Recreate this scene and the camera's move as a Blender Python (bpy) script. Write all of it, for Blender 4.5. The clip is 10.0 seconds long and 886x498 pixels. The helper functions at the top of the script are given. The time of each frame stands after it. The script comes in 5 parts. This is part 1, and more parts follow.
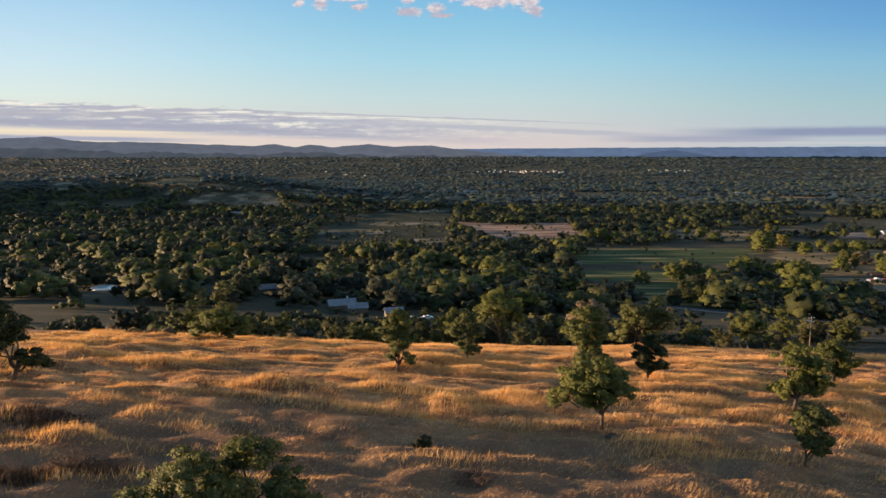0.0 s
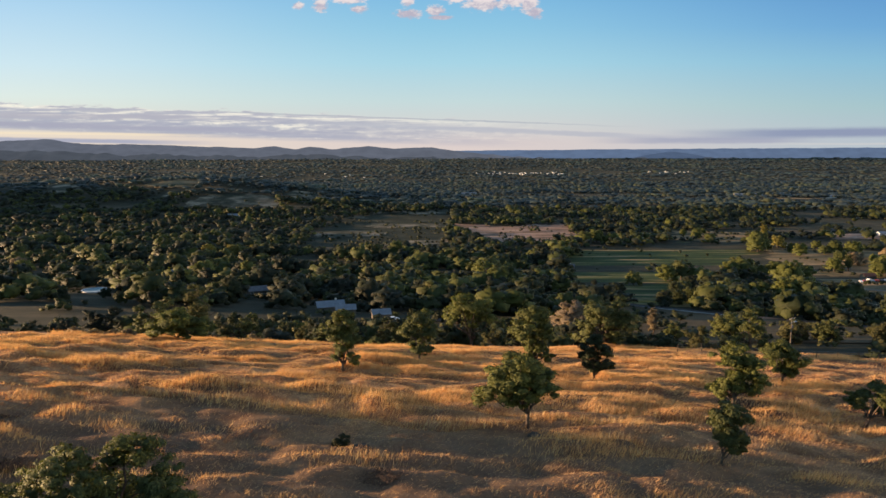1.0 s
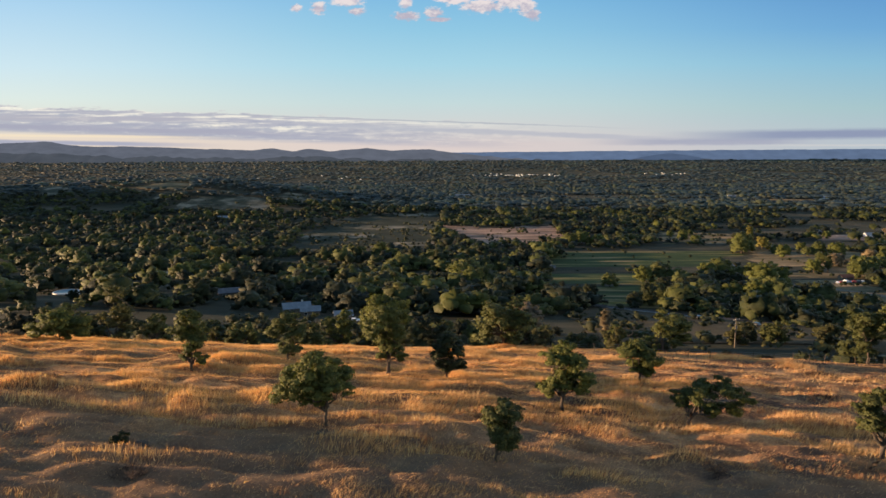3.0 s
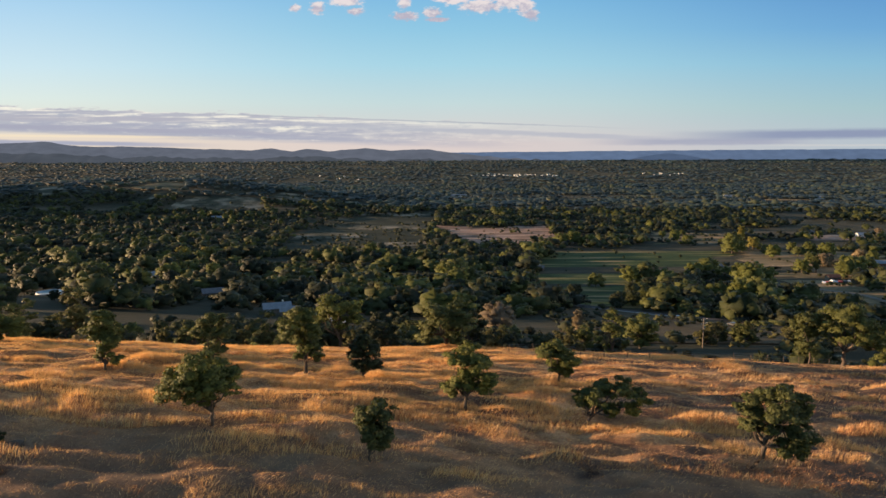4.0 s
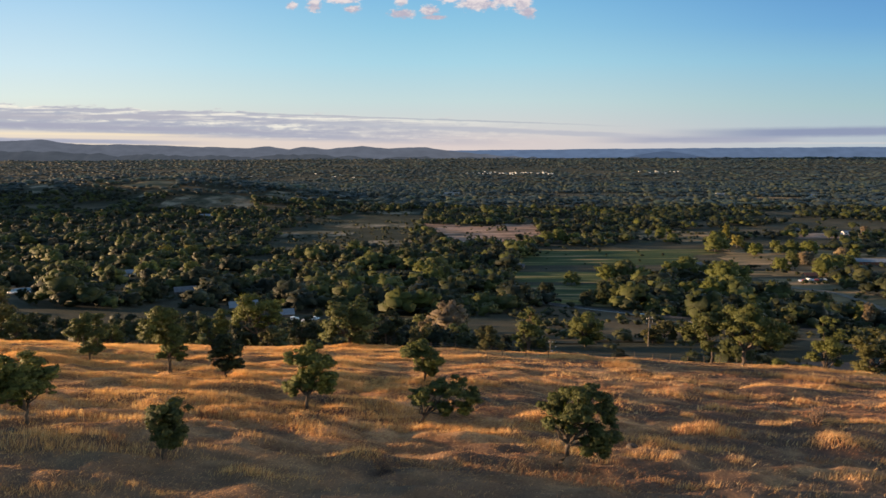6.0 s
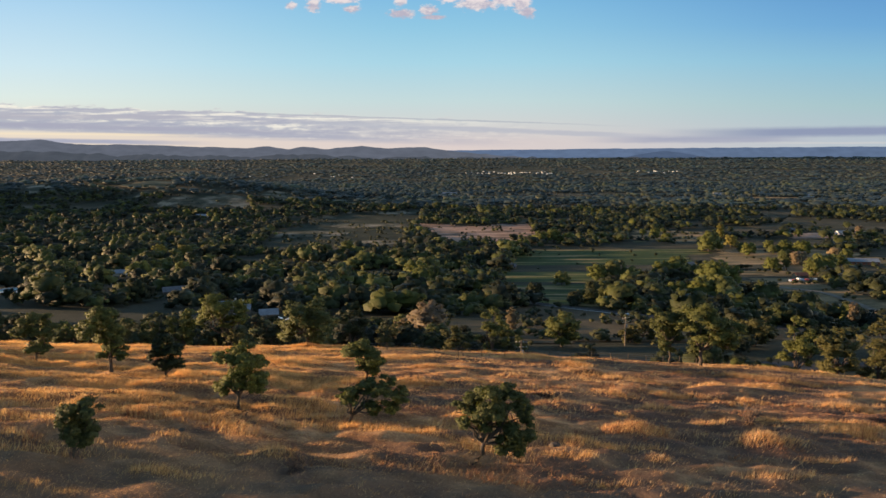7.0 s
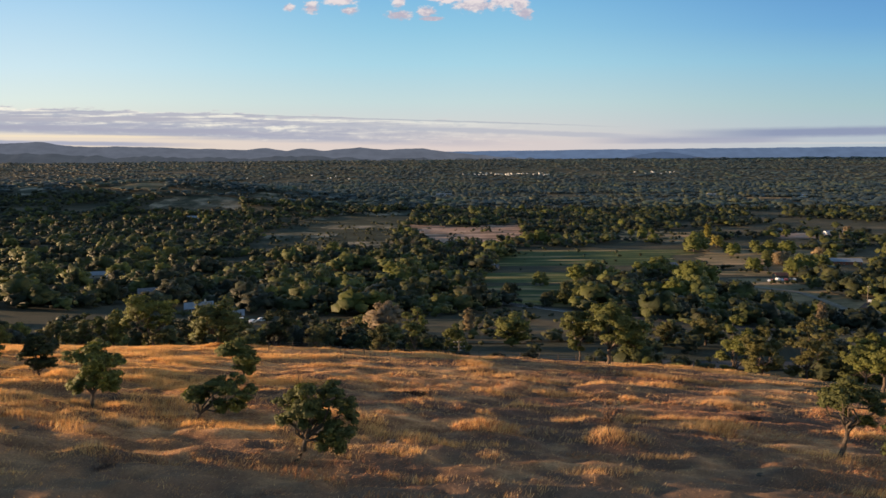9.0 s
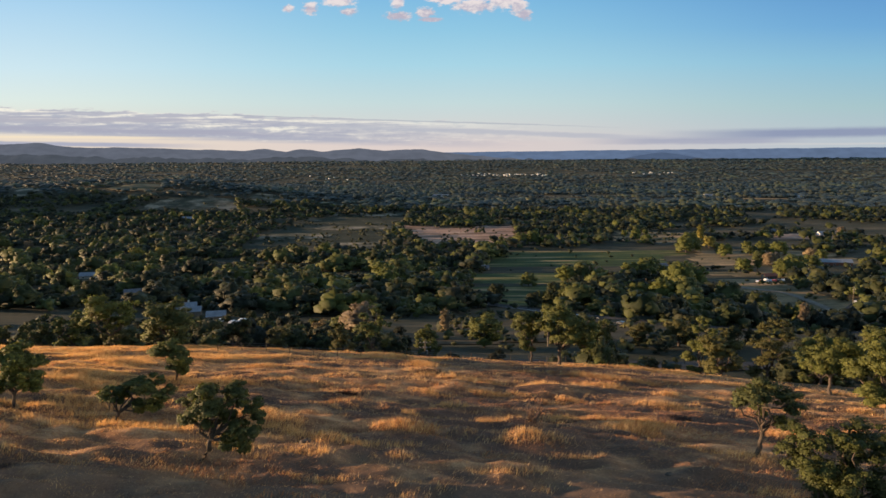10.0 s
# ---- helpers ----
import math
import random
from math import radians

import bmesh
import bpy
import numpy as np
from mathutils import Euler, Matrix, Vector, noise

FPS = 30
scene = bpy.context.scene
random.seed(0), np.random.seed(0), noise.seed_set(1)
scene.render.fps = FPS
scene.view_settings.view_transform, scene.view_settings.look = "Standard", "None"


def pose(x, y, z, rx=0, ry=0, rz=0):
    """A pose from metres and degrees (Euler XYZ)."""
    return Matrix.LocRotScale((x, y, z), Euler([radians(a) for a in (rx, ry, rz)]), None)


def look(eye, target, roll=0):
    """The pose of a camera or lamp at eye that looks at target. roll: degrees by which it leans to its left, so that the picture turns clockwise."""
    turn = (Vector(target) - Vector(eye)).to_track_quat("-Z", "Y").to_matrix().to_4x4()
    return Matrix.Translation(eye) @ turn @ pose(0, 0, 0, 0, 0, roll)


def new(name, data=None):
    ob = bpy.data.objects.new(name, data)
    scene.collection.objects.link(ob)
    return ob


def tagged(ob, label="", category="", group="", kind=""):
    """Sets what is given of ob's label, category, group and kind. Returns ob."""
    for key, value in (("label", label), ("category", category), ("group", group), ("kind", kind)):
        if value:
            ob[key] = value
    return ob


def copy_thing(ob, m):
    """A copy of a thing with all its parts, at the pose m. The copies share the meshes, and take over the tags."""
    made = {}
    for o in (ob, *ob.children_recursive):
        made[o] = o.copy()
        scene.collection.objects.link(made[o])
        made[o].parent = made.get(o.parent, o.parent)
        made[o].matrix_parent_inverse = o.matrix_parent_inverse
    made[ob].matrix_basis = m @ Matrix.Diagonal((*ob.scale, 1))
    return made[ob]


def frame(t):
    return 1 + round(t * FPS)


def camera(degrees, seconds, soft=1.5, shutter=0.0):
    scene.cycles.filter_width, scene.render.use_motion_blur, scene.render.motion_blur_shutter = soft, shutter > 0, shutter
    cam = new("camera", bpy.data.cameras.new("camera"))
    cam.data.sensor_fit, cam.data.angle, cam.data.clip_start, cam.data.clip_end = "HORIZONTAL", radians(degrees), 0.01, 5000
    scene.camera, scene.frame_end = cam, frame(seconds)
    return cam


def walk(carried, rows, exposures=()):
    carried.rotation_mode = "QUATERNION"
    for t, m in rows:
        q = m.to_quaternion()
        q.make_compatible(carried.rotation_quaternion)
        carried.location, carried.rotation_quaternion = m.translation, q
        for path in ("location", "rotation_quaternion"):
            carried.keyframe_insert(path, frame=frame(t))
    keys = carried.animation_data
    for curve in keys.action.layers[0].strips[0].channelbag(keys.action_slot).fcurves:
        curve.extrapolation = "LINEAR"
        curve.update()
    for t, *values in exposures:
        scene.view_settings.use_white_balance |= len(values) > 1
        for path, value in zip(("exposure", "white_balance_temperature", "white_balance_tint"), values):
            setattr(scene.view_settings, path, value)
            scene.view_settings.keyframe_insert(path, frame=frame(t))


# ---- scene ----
cam = camera(66.0, 10.0)
METRES, EYE, TILT, LEAN, TURN = 75.0, 90.0, -7.74, 0.0, 0.0
ROWS = [
    (0.0, 0.0000, 0.0000, 0.0000, 0.000, 0.000, -0.000),
    (0.5, 0.0333, -0.0031, -0.0010, 0.017, 0.085, 0.050),
    (1.0, 0.0759, -0.0052, -0.0015, 0.068, 0.152, 0.090),
    (1.5, 0.1227, -0.0076, -0.0025, 0.085, 0.220, 0.140),
    (2.0, 0.1737, -0.0109, -0.0031, 0.085, 0.254, 0.160),
    (2.5, 0.2279, -0.0137, -0.0034, 0.102, 0.288, 0.150),
    (3.0, 0.2849, -0.0170, -0.0033, 0.102, 0.305, 0.160),
    (4.5, 0.4626, -0.0263, -0.0017, 0.102, 0.305, 0.180),
    (5.0, 0.5145, -0.0299, -0.0007, 0.051, 0.220, 0.170),
    (5.5, 0.5612, -0.0326, 0.0004, 0.034, 0.152, 0.170),
    (7.0, 0.6961, -0.0411, 0.0014, 0.068, 0.118, 0.190),
    (7.5, 0.7425, -0.0435, 0.0009, 0.085, 0.135, 0.220),
    (8.0, 0.7904, -0.0459, 0.0000, 0.102, 0.152, 0.260),
    (8.5, 0.8394, -0.0482, -0.0010, 0.118, 0.169, 0.300),
    (9.0, 0.8900, -0.0505, -0.0019, 0.118, 0.220, 0.340),
    (9.5, 0.9419, -0.0523, -0.0024, 0.135, 0.254, 0.340),
    (10.0, 0.9953, -0.0554, -0.0025, 0.135, 0.288, 0.350),
]
walk(cam, [(t, pose(0, 0, EYE, TILT, LEAN, TURN) @ pose(METRES * x, METRES * y, METRES * z, 90 + pitch, roll, yaw)) for t, x, y, z, yaw, pitch, roll in ROWS])

# ---- sky, sun and exposure ----
SUN_UP, SUN_ROUND = 7.3, 83.0
world = bpy.data.worlds.new("sky")
scene.world = world
world.use_nodes = True
wt = world.node_tree
sky = wt.nodes.new("ShaderNodeTexSky")
sky.sky_type = "NISHITA"
sky.sun_disc = False
sky.sun_elevation, sky.sun_rotation = radians(SUN_UP), radians(SUN_ROUND)
sky.air_density, sky.dust_density, sky.ozone_density = 1.0, 0.5, 1.7
back = wt.nodes["Background"]
back.inputs["Strength"].default_value = 0.122
wt.links.new(sky.outputs[0], back.inputs["Color"])
sun = new("sun", bpy.data.lights.new("sun", "SUN"))
sun.data.energy, sun.data.angle, sun.data.color = 6.0, radians(0.6), (1.0, 0.64, 0.35)
sa = radians(SUN_ROUND)
sun.matrix_world = look((0, 0, 300), (math.sin(sa) * math.cos(radians(SUN_UP)), -math.cos(sa) * math.cos(radians(SUN_UP)), 300 - math.sin(radians(SUN_UP))))
scene.view_settings.exposure = 1.2

# ---- materials ----


def nodes_of(name):
    m = bpy.data.materials.new(name)
    m.use_nodes = True
    t = m.node_tree
    return m, t, t.nodes["Principled BSDF"], t.nodes["Material Output"]


def ramp(t, fac, stops):
    r = t.nodes.new("ShaderNodeValToRGB")
    e = r.color_ramp.elements
    while len(e) < len(stops):
        e.new(0.5)
    for el, (p, c) in zip(e, stops):
        el.position, el.color = p, (*c, 1)
    t.links.new(fac, r.inputs[0])
    return r.outputs[0]


def noise_tex(t, scale, detail=4.0, rough=0.6, stretch=None, coord="Object"):
    n = t.nodes.new("ShaderNodeTexNoise")
    n.inputs["Scale"].default_value, n.inputs["Detail"].default_value, n.inputs["Roughness"].default_value = scale, detail, rough
    c = t.nodes.new("ShaderNodeTexCoord")
    src = c.outputs[coord]
    if stretch:
        mp = t.nodes.new("ShaderNodeMapping")
        mp.inputs["Scale"].default_value = stretch
        t.links.new(src, mp.inputs[0])
        src = mp.outputs[0]
    t.links.new(src, n.inputs["Vector"])
    return n.outputs["Fac"]


def mix(t, fac, a, b, how="MIX"):
    m = t.nodes.new("ShaderNodeMix")
    m.data_type, m.blend_type = "RGBA", how
    for sock, val in ((m.inputs[0], fac), (m.inputs[6], a), (m.inputs[7], b)):
        if isinstance(val, (int, float)):
            sock.default_value = val
        elif isinstance(val, tuple):
            sock.default_value = (*val, 1)
        else:
            t.links.new(val, sock)
    return m.outputs[2]


def bump(t, b, height, strength, dist):
    n = t.nodes.new("ShaderNodeBump")
    n.inputs["Strength"].default_value, n.inputs["Distance"].default_value = strength, dist
    t.links.new(height, n.inputs["Height"])
    t.links.new(n.outputs[0], b.inputs["Normal"])


def surface(name, stops, scale, rough=0.85, fine=8.0, relief=0.3, depth=0.05, metal=0.0, coord="Object", stretch=None):
    """A surface with large mottling, fine grain and relief."""
    m, t, b, _ = nodes_of(name)
    big = ramp(t, noise_tex(t, scale, 5, 0.6, stretch, coord), stops)
    small = noise_tex(t, scale * fine, 3, 0.6, coord=coord)
    grain = ramp(t, small, [(0.3, (0.72, 0.72, 0.72)), (0.7, (1.12, 1.12, 1.12))])
    t.links.new(mix(t, 1.0, big, grain, "MULTIPLY"), b.inputs["Base Color"])
    b.inputs["Roughness"].default_value, b.inputs["Metallic"].default_value = rough, metal
    b.inputs["Specular IOR Level"].default_value = 0.12
    bump(t, b, small, relief, depth)
    return m


def leafage(name, stops, glow=0.35, per_tree=0.25, broad=0.0, through_tint=(1.0, 1.05, 0.5), rustle=2.2):
    """Leaves: each one a little different, thin enough for the sun to shine through."""
    m, t, b, out = nodes_of(name)
    g = t.nodes.new("ShaderNodeNewGeometry")
    col = ramp(t, g.outputs["Random Per Island"], stops)
    info = t.nodes.new("ShaderNodeObjectInfo")
    tone = ramp(t, info.outputs["Random"], [(0.0, (1 - per_tree, 1 - per_tree, 1 - 0.6 * per_tree)), (1.0, (1 + per_tree, 1 + 0.8 * per_tree, 1 - 0.3 * per_tree))])
    col = mix(t, 1.0, col, tone, "MULTIPLY")
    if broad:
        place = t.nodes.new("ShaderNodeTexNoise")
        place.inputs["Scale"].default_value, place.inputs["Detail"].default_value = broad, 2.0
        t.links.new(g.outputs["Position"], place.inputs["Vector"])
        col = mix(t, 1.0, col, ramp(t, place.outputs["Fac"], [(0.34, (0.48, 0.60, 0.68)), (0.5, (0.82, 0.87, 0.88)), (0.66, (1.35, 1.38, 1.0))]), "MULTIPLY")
    t.links.new(col, b.inputs["Base Color"])
    b.inputs["Roughness"].default_value = 0.6
    b.inputs["Specular IOR Level"].default_value = 0.2
    if rustle:
        bump(t, b, noise_tex(t, rustle, 3, 0.7), 0.9, 0.5 / rustle)
    tr = t.nodes.new("ShaderNodeBsdfTranslucent")
    t.links.new(mix(t, 1.0, col, through_tint, "MULTIPLY"), tr.inputs[0])
    ms = t.nodes.new("ShaderNodeMixShader")
    ms.inputs[0].default_value = glow
    t.links.new(b.outputs[0], ms.inputs[1])
    t.links.new(tr.outputs[0], ms.inputs[2])
    t.links.new(ms.outputs[0], out.inputs[0])
    return m


GRASS_BLADE = leafage("dry_grass_blade", [(0.0, (0.53, 0.29, 0.145)), (0.5, (0.74, 0.44, 0.21)), (1.0, (0.84, 0.58, 0.33))], 0.42, 0.0, 0.0, (1.0, 0.95, 0.55), 0)
PALE_BLADE = leafage("pale_seed_head", [(0.0, (0.66, 0.44, 0.22)), (1.0, (0.88, 0.68, 0.42))], 0.45, 0.0, 0.0, (1.0, 0.95, 0.6), 0)
DULL_BLADE = leafage("grey_brown_weed", [(0.0, (0.19, 0.125, 0.085)), (1.0, (0.40, 0.28, 0.18))], 0.3, 0.0, 0.0, (1.0, 0.9, 0.62), 0)
DARK_WEED = leafage("dark_dead_weed", [(0.0, (0.035, 0.022, 0.02)), (1.0, (0.085, 0.052, 0.045))], 0.15, 0.0, 0.0, (1.0, 0.9, 0.7), 0)
RUST_BLADE = leafage("rusty_grass_blade", [(0.0, (0.30, 0.13, 0.07)), (1.0, (0.46, 0.24, 0.12))], 0.3, 0.0, 0.0, (1.0, 0.86, 0.62), 0)
OAK_LEAF = leafage("oak_leaf", [(0.0, (0.066, 0.077, 0.027)), (0.6, (0.088, 0.101, 0.034)), (1.0, (0.118, 0.130, 0.043))], 0.28, 0.2)
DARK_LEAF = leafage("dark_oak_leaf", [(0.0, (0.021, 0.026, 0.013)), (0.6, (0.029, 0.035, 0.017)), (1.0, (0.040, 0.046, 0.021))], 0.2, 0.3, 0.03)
LIGHT_LEAF = leafage("light_leaf", [(0.0, (0.078, 0.094, 0.032)), (0.6, (0.103, 0.12, 0.039)), (1.0, (0.13, 0.145, 0.047))], 0.35, 0.22)
GOLD_LEAF = leafage("golden_leaf", [(0.0, (0.14, 0.135, 0.035)), (1.0, (0.24, 0.21, 0.06))], 0.35, 0.15)
BROWN_LEAF = leafage("dry_brown_leaf", [(0.0, (0.14, 0.11, 0.072)), (1.0, (0.23, 0.18, 0.12))], 0.3, 0.15)
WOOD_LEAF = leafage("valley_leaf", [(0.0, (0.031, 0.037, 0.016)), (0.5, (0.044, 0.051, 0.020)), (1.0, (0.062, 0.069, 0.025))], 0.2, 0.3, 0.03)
# bluer leaves for the far plain: distance haze is mixed into their colour
HAZED_LEAF = leafage("hazed_wood_leaf", [(0.0, (0.030, 0.044, 0.046)), (0.6, (0.040, 0.055, 0.055)), (1.0, (0.052, 0.067, 0.062))], 0.1, 0.0, 0.006, (1.0, 1.05, 0.5), 0)
HAZED_LIGHT = leafage("hazed_light_leaf", [(0.0, (0.036, 0.046, 0.040)), (1.0, (0.058, 0.067, 0.050))], 0.1, 0.0, 0.006, (1.0, 1.05, 0.5), 0)
OLIVE_DRY = leafage("dry_olive_leaf", [(0.0, (0.062, 0.064, 0.026)), (1.0, (0.11, 0.106, 0.042))], 0.3, 0.15)
TWIG = surface("dead_twig", [(0.3, (0.10, 0.065, 0.05)), (0.7, (0.19, 0.13, 0.10))], 2.0)
BARK = surface("oak_bark", [(0.3, (0.045, 0.037, 0.03)), (0.7, (0.125, 0.10, 0.085))], 3.0, 0.95, 6.0, 0.8, 0.05)
ROCK = surface("lichened_rock", [(0.3, (0.05, 0.04, 0.033)), (0.7, (0.15, 0.122, 0.10))], 1.2, 0.9, 6.0, 0.7, 0.08)
ASPHALT = surface("asphalt", [(0.3, (0.042, 0.042, 0.045)), (0.7, (0.066, 0.065, 0.067))], 0.15, 0.85)
GRAVEL = surface("pale_gravel", [(0.3, (0.13, 0.115, 0.095)), (0.7, (0.21, 0.185, 0.15))], 0.12)
# pale and dark bands also paint sunlit and shaded strips across the meadow
MEADOW = surface("meadow_with_lit_strips", [(0.38, (0.020, 0.036, 0.012)), (0.49, (0.040, 0.066, 0.018)), (0.55, (0.09, 0.10, 0.034)), (0.61, (0.27, 0.195, 0.105))], 0.02, 0.9, 12.0, 0.6, 0.4, stretch=(0.35, 3.0, 1))
SCRUBLAND = surface("dark_scrubland", [(0.4, (0.022, 0.028, 0.018)), (0.55, (0.034, 0.040, 0.026)), (0.68, (0.075, 0.07, 0.048))], 0.03, 0.95, 10.0, 0.6, 0.4)
STRAW = surface("straw_field", [(0.36, (0.06, 0.062, 0.034)), (0.5, (0.19, 0.145, 0.08)), (0.66, (0.36, 0.25, 0.14))], 0.025, 0.9, 14.0, 0.6, 0.4, stretch=(0.6, 2.0, 1))
# brighter strips put the sunlit part of the field into the clay colour
CLAY = surface("bare_clay_field", [(0.38, (0.12, 0.085, 0.06)), (0.48, (0.30, 0.195, 0.145)), (0.64, (0.44, 0.31, 0.24))], 0.02, 0.9, 14.0, 0.5, 0.3, stretch=(0.6, 2.2, 1))
MARSH = surface("dry_marsh", [(0.42, (0.035, 0.042, 0.028)), (0.52, (0.10, 0.095, 0.068)), (0.62, (0.25, 0.215, 0.16))], 0.03, 0.9, 10.0, 0.6, 0.3)
# dark base colour: the shade lying on the lawn is put into it
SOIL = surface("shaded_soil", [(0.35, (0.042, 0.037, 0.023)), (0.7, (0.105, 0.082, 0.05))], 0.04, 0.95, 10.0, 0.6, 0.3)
TIN = surface("grey_blue_tin_roof", [(0.3, (0.17, 0.20, 0.24)), (0.7, (0.27, 0.30, 0.34))], 0.4, 0.45, metal=0.3)
SHINGLE = surface("grey_shingle_roof", [(0.3, (0.10, 0.10, 0.115)), (0.7, (0.19, 0.19, 0.205))], 0.6)
RED_ROOF = surface("red_brown_boards", [(0.3, (0.20, 0.07, 0.045)), (0.7, (0.33, 0.13, 0.085))], 0.5)
PLASTER = surface("cream_house_wall", [(0.3, (0.42, 0.38, 0.32)), (0.7, (0.58, 0.54, 0.47))], 0.5)
RAIL = surface("galvanised_rail", [(0.3, (0.28, 0.29, 0.31)), (0.7, (0.42, 0.43, 0.45))], 1.0, 0.5)
WHITE = surface("white_paint", [(0.3, (0.66, 0.67, 0.68)), (0.7, (0.82, 0.82, 0.82))], 0.8, 0.5)
POST_WOOD = surface("weathered_post", [(0.3, (0.10, 0.085, 0.07)), (0.7, (0.22, 0.19, 0.16))], 3.0)
RUBBER = surface("tyre_rubber", [(0.3, (0.02, 0.02, 0.02)), (0.7, (0.035, 0.035, 0.035))], 4.0)
GLASS, gt, gb, _ = nodes_of("dark_window_glass")
gb.inputs["Base Color"].default_value = (0.02, 0.025, 0.03, 1)
gb.inputs["Roughness"].default_value = 0.08
WATER, gt, gb, _ = nodes_of("pond_water")
# pale blue base paints in the sky's reflection
gb.inputs["Base Color"].default_value = (0.42, 0.58, 0.66, 1)
gb.inputs["Roughness"].default_value = 0.04
bump(gt, gb, noise_tex(gt, 1.5), 0.05, 0.02)


def car_paint(name, colour):
    m, t, b, _ = nodes_of(name)
    n = noise_tex(t, 2.0)
    t.links.new(mix(t, n, tuple(0.85 * c for c in colour), colour), b.inputs["Base Color"])
    b.inputs["Roughness"].default_value = 0.3
    b.inputs["Coat Weight"].default_value = 0.6
    return m


PAINTS = [car_paint("white_car_paint", (0.75, 0.76, 0.78)), car_paint("silver_car_paint", (0.42, 0.44, 0.47)), car_paint("red_car_paint", (0.45, 0.05, 0.03)), car_paint("dark_car_paint", (0.04, 0.045, 0.06))]

# the one sheet of ground: gold grass on the slope, brown thistle and stubble with painted shade, dry understorey below
GROUND, t, b, _ = nodes_of("dry_grassland")
gold = ramp(t, noise_tex(t, 0.19, 6, 0.62, (1, 2.2, 1)), [(0.34, (0.165, 0.085, 0.055)), (0.48, (0.33, 0.185, 0.10)), (0.66, (0.57, 0.36, 0.205))])
across = t.nodes.new("ShaderNodeSeparateXYZ")
t.links.new(t.nodes.new("ShaderNodeNewGeometry").outputs["Position"], across.inputs[0])
# thistle thickens to the right, and also darkens that side as shade
more = t.nodes.new("ShaderNodeMapRange")
for k, v in (("From Min", 28.0), ("From Max", 70.0), ("To Min", 0.0), ("To Max", 0.12)):
    more.inputs[k].default_value = v
t.links.new(across.outputs["X"], more.inputs["Value"])
thistle = t.nodes.new("ShaderNodeMath")
t.links.new(noise_tex(t, 0.075, 5, 0.65, (1, 1.9, 1)), thistle.inputs[0])
t.links.new(more.outputs[0], thistle.inputs[1])
weed = ramp(t, thistle.outputs[0], [(0.53, (0, 0, 0)), (0.64, (1, 1, 1))])
gold = mix(t, weed, gold, (0.135, 0.086, 0.068))
straws = ramp(t, noise_tex(t, 5.0, 4, 0.75, (1, 1, 0.2)), [(0.3, (0.62, 0.60, 0.58)), (0.7, (1.25, 1.22, 1.16))])
gold = mix(t, 1.0, gold, straws, "MULTIPLY")
stalks = ramp(t, noise_tex(t, 17.0, 3, 0.8, (1, 1, 0.2)), [(0.32, (0.6, 0.58, 0.55)), (0.68, (1.3, 1.28, 1.22))])
gold = mix(t, 1.0, gold, stalks, "MULTIPLY")
pos = t.nodes.new("ShaderNodeNewGeometry")
sep = t.nodes.new("ShaderNodeSeparateXYZ")
t.links.new(pos.outputs["Position"], sep.inputs[0])
# brown stubble low on the slope, with foreground shade put into its colour
foot = t.nodes.new("ShaderNodeMath")
foot.operation = "MULTIPLY_ADD"
t.links.new(noise_tex(t, 0.12, 4, 0.6), foot.inputs[0])
foot.inputs[1].default_value = 26.0
side = t.nodes.new("ShaderNodeMapRange")
for k, v in (("From Min", 50.0), ("From Max", 110.0), ("To Min", 0.0), ("To Max", -9.0)):
    side.inputs[k].default_value = v
t.links.new(sep.outputs["X"], side.inputs["Value"])
shift = t.nodes.new("ShaderNodeMath")
t.links.new(sep.outputs["Y"], shift.inputs[0])
t.links.new(side.outputs[0], shift.inputs[1])
t.links.new(shift.outputs[0], foot.inputs[2])
stub_shade = t.nodes.new("ShaderNodeMapRange")
for k, v in (("From Min", 68.0), ("From Max", 55.0), ("To Max", 0.8)):
    stub_shade.inputs[k].default_value = v
t.links.new(foot.outputs[0], stub_shade.inputs["Value"])
gold = mix(t, stub_shade.outputs[0], gold, mix(t, 0.5, (0.145, 0.10, 0.072), straws, "MULTIPLY"))
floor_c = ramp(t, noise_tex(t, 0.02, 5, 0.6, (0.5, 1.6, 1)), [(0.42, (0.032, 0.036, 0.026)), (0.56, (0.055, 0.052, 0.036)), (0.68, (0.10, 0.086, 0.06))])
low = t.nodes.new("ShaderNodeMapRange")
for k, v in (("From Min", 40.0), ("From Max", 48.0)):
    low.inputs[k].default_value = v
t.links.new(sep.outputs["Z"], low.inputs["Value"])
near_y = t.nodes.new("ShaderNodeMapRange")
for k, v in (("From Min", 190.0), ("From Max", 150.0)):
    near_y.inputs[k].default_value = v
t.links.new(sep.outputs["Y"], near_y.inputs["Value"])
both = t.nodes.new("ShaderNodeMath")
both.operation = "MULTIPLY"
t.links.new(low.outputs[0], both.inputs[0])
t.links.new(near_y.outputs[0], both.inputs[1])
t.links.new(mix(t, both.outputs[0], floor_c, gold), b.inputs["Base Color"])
b.inputs["Roughness"].default_value = 0.95
b.inputs["Specular IOR Level"].default_value = 0.1
bump(t, b, noise_tex(t, 3.5, 5, 0.7), 0.9, 0.15)
# ---- lie of the land (metres, valley floor at about 0) ----
LATTICE = np.random.RandomState(7).rand(256, 256)


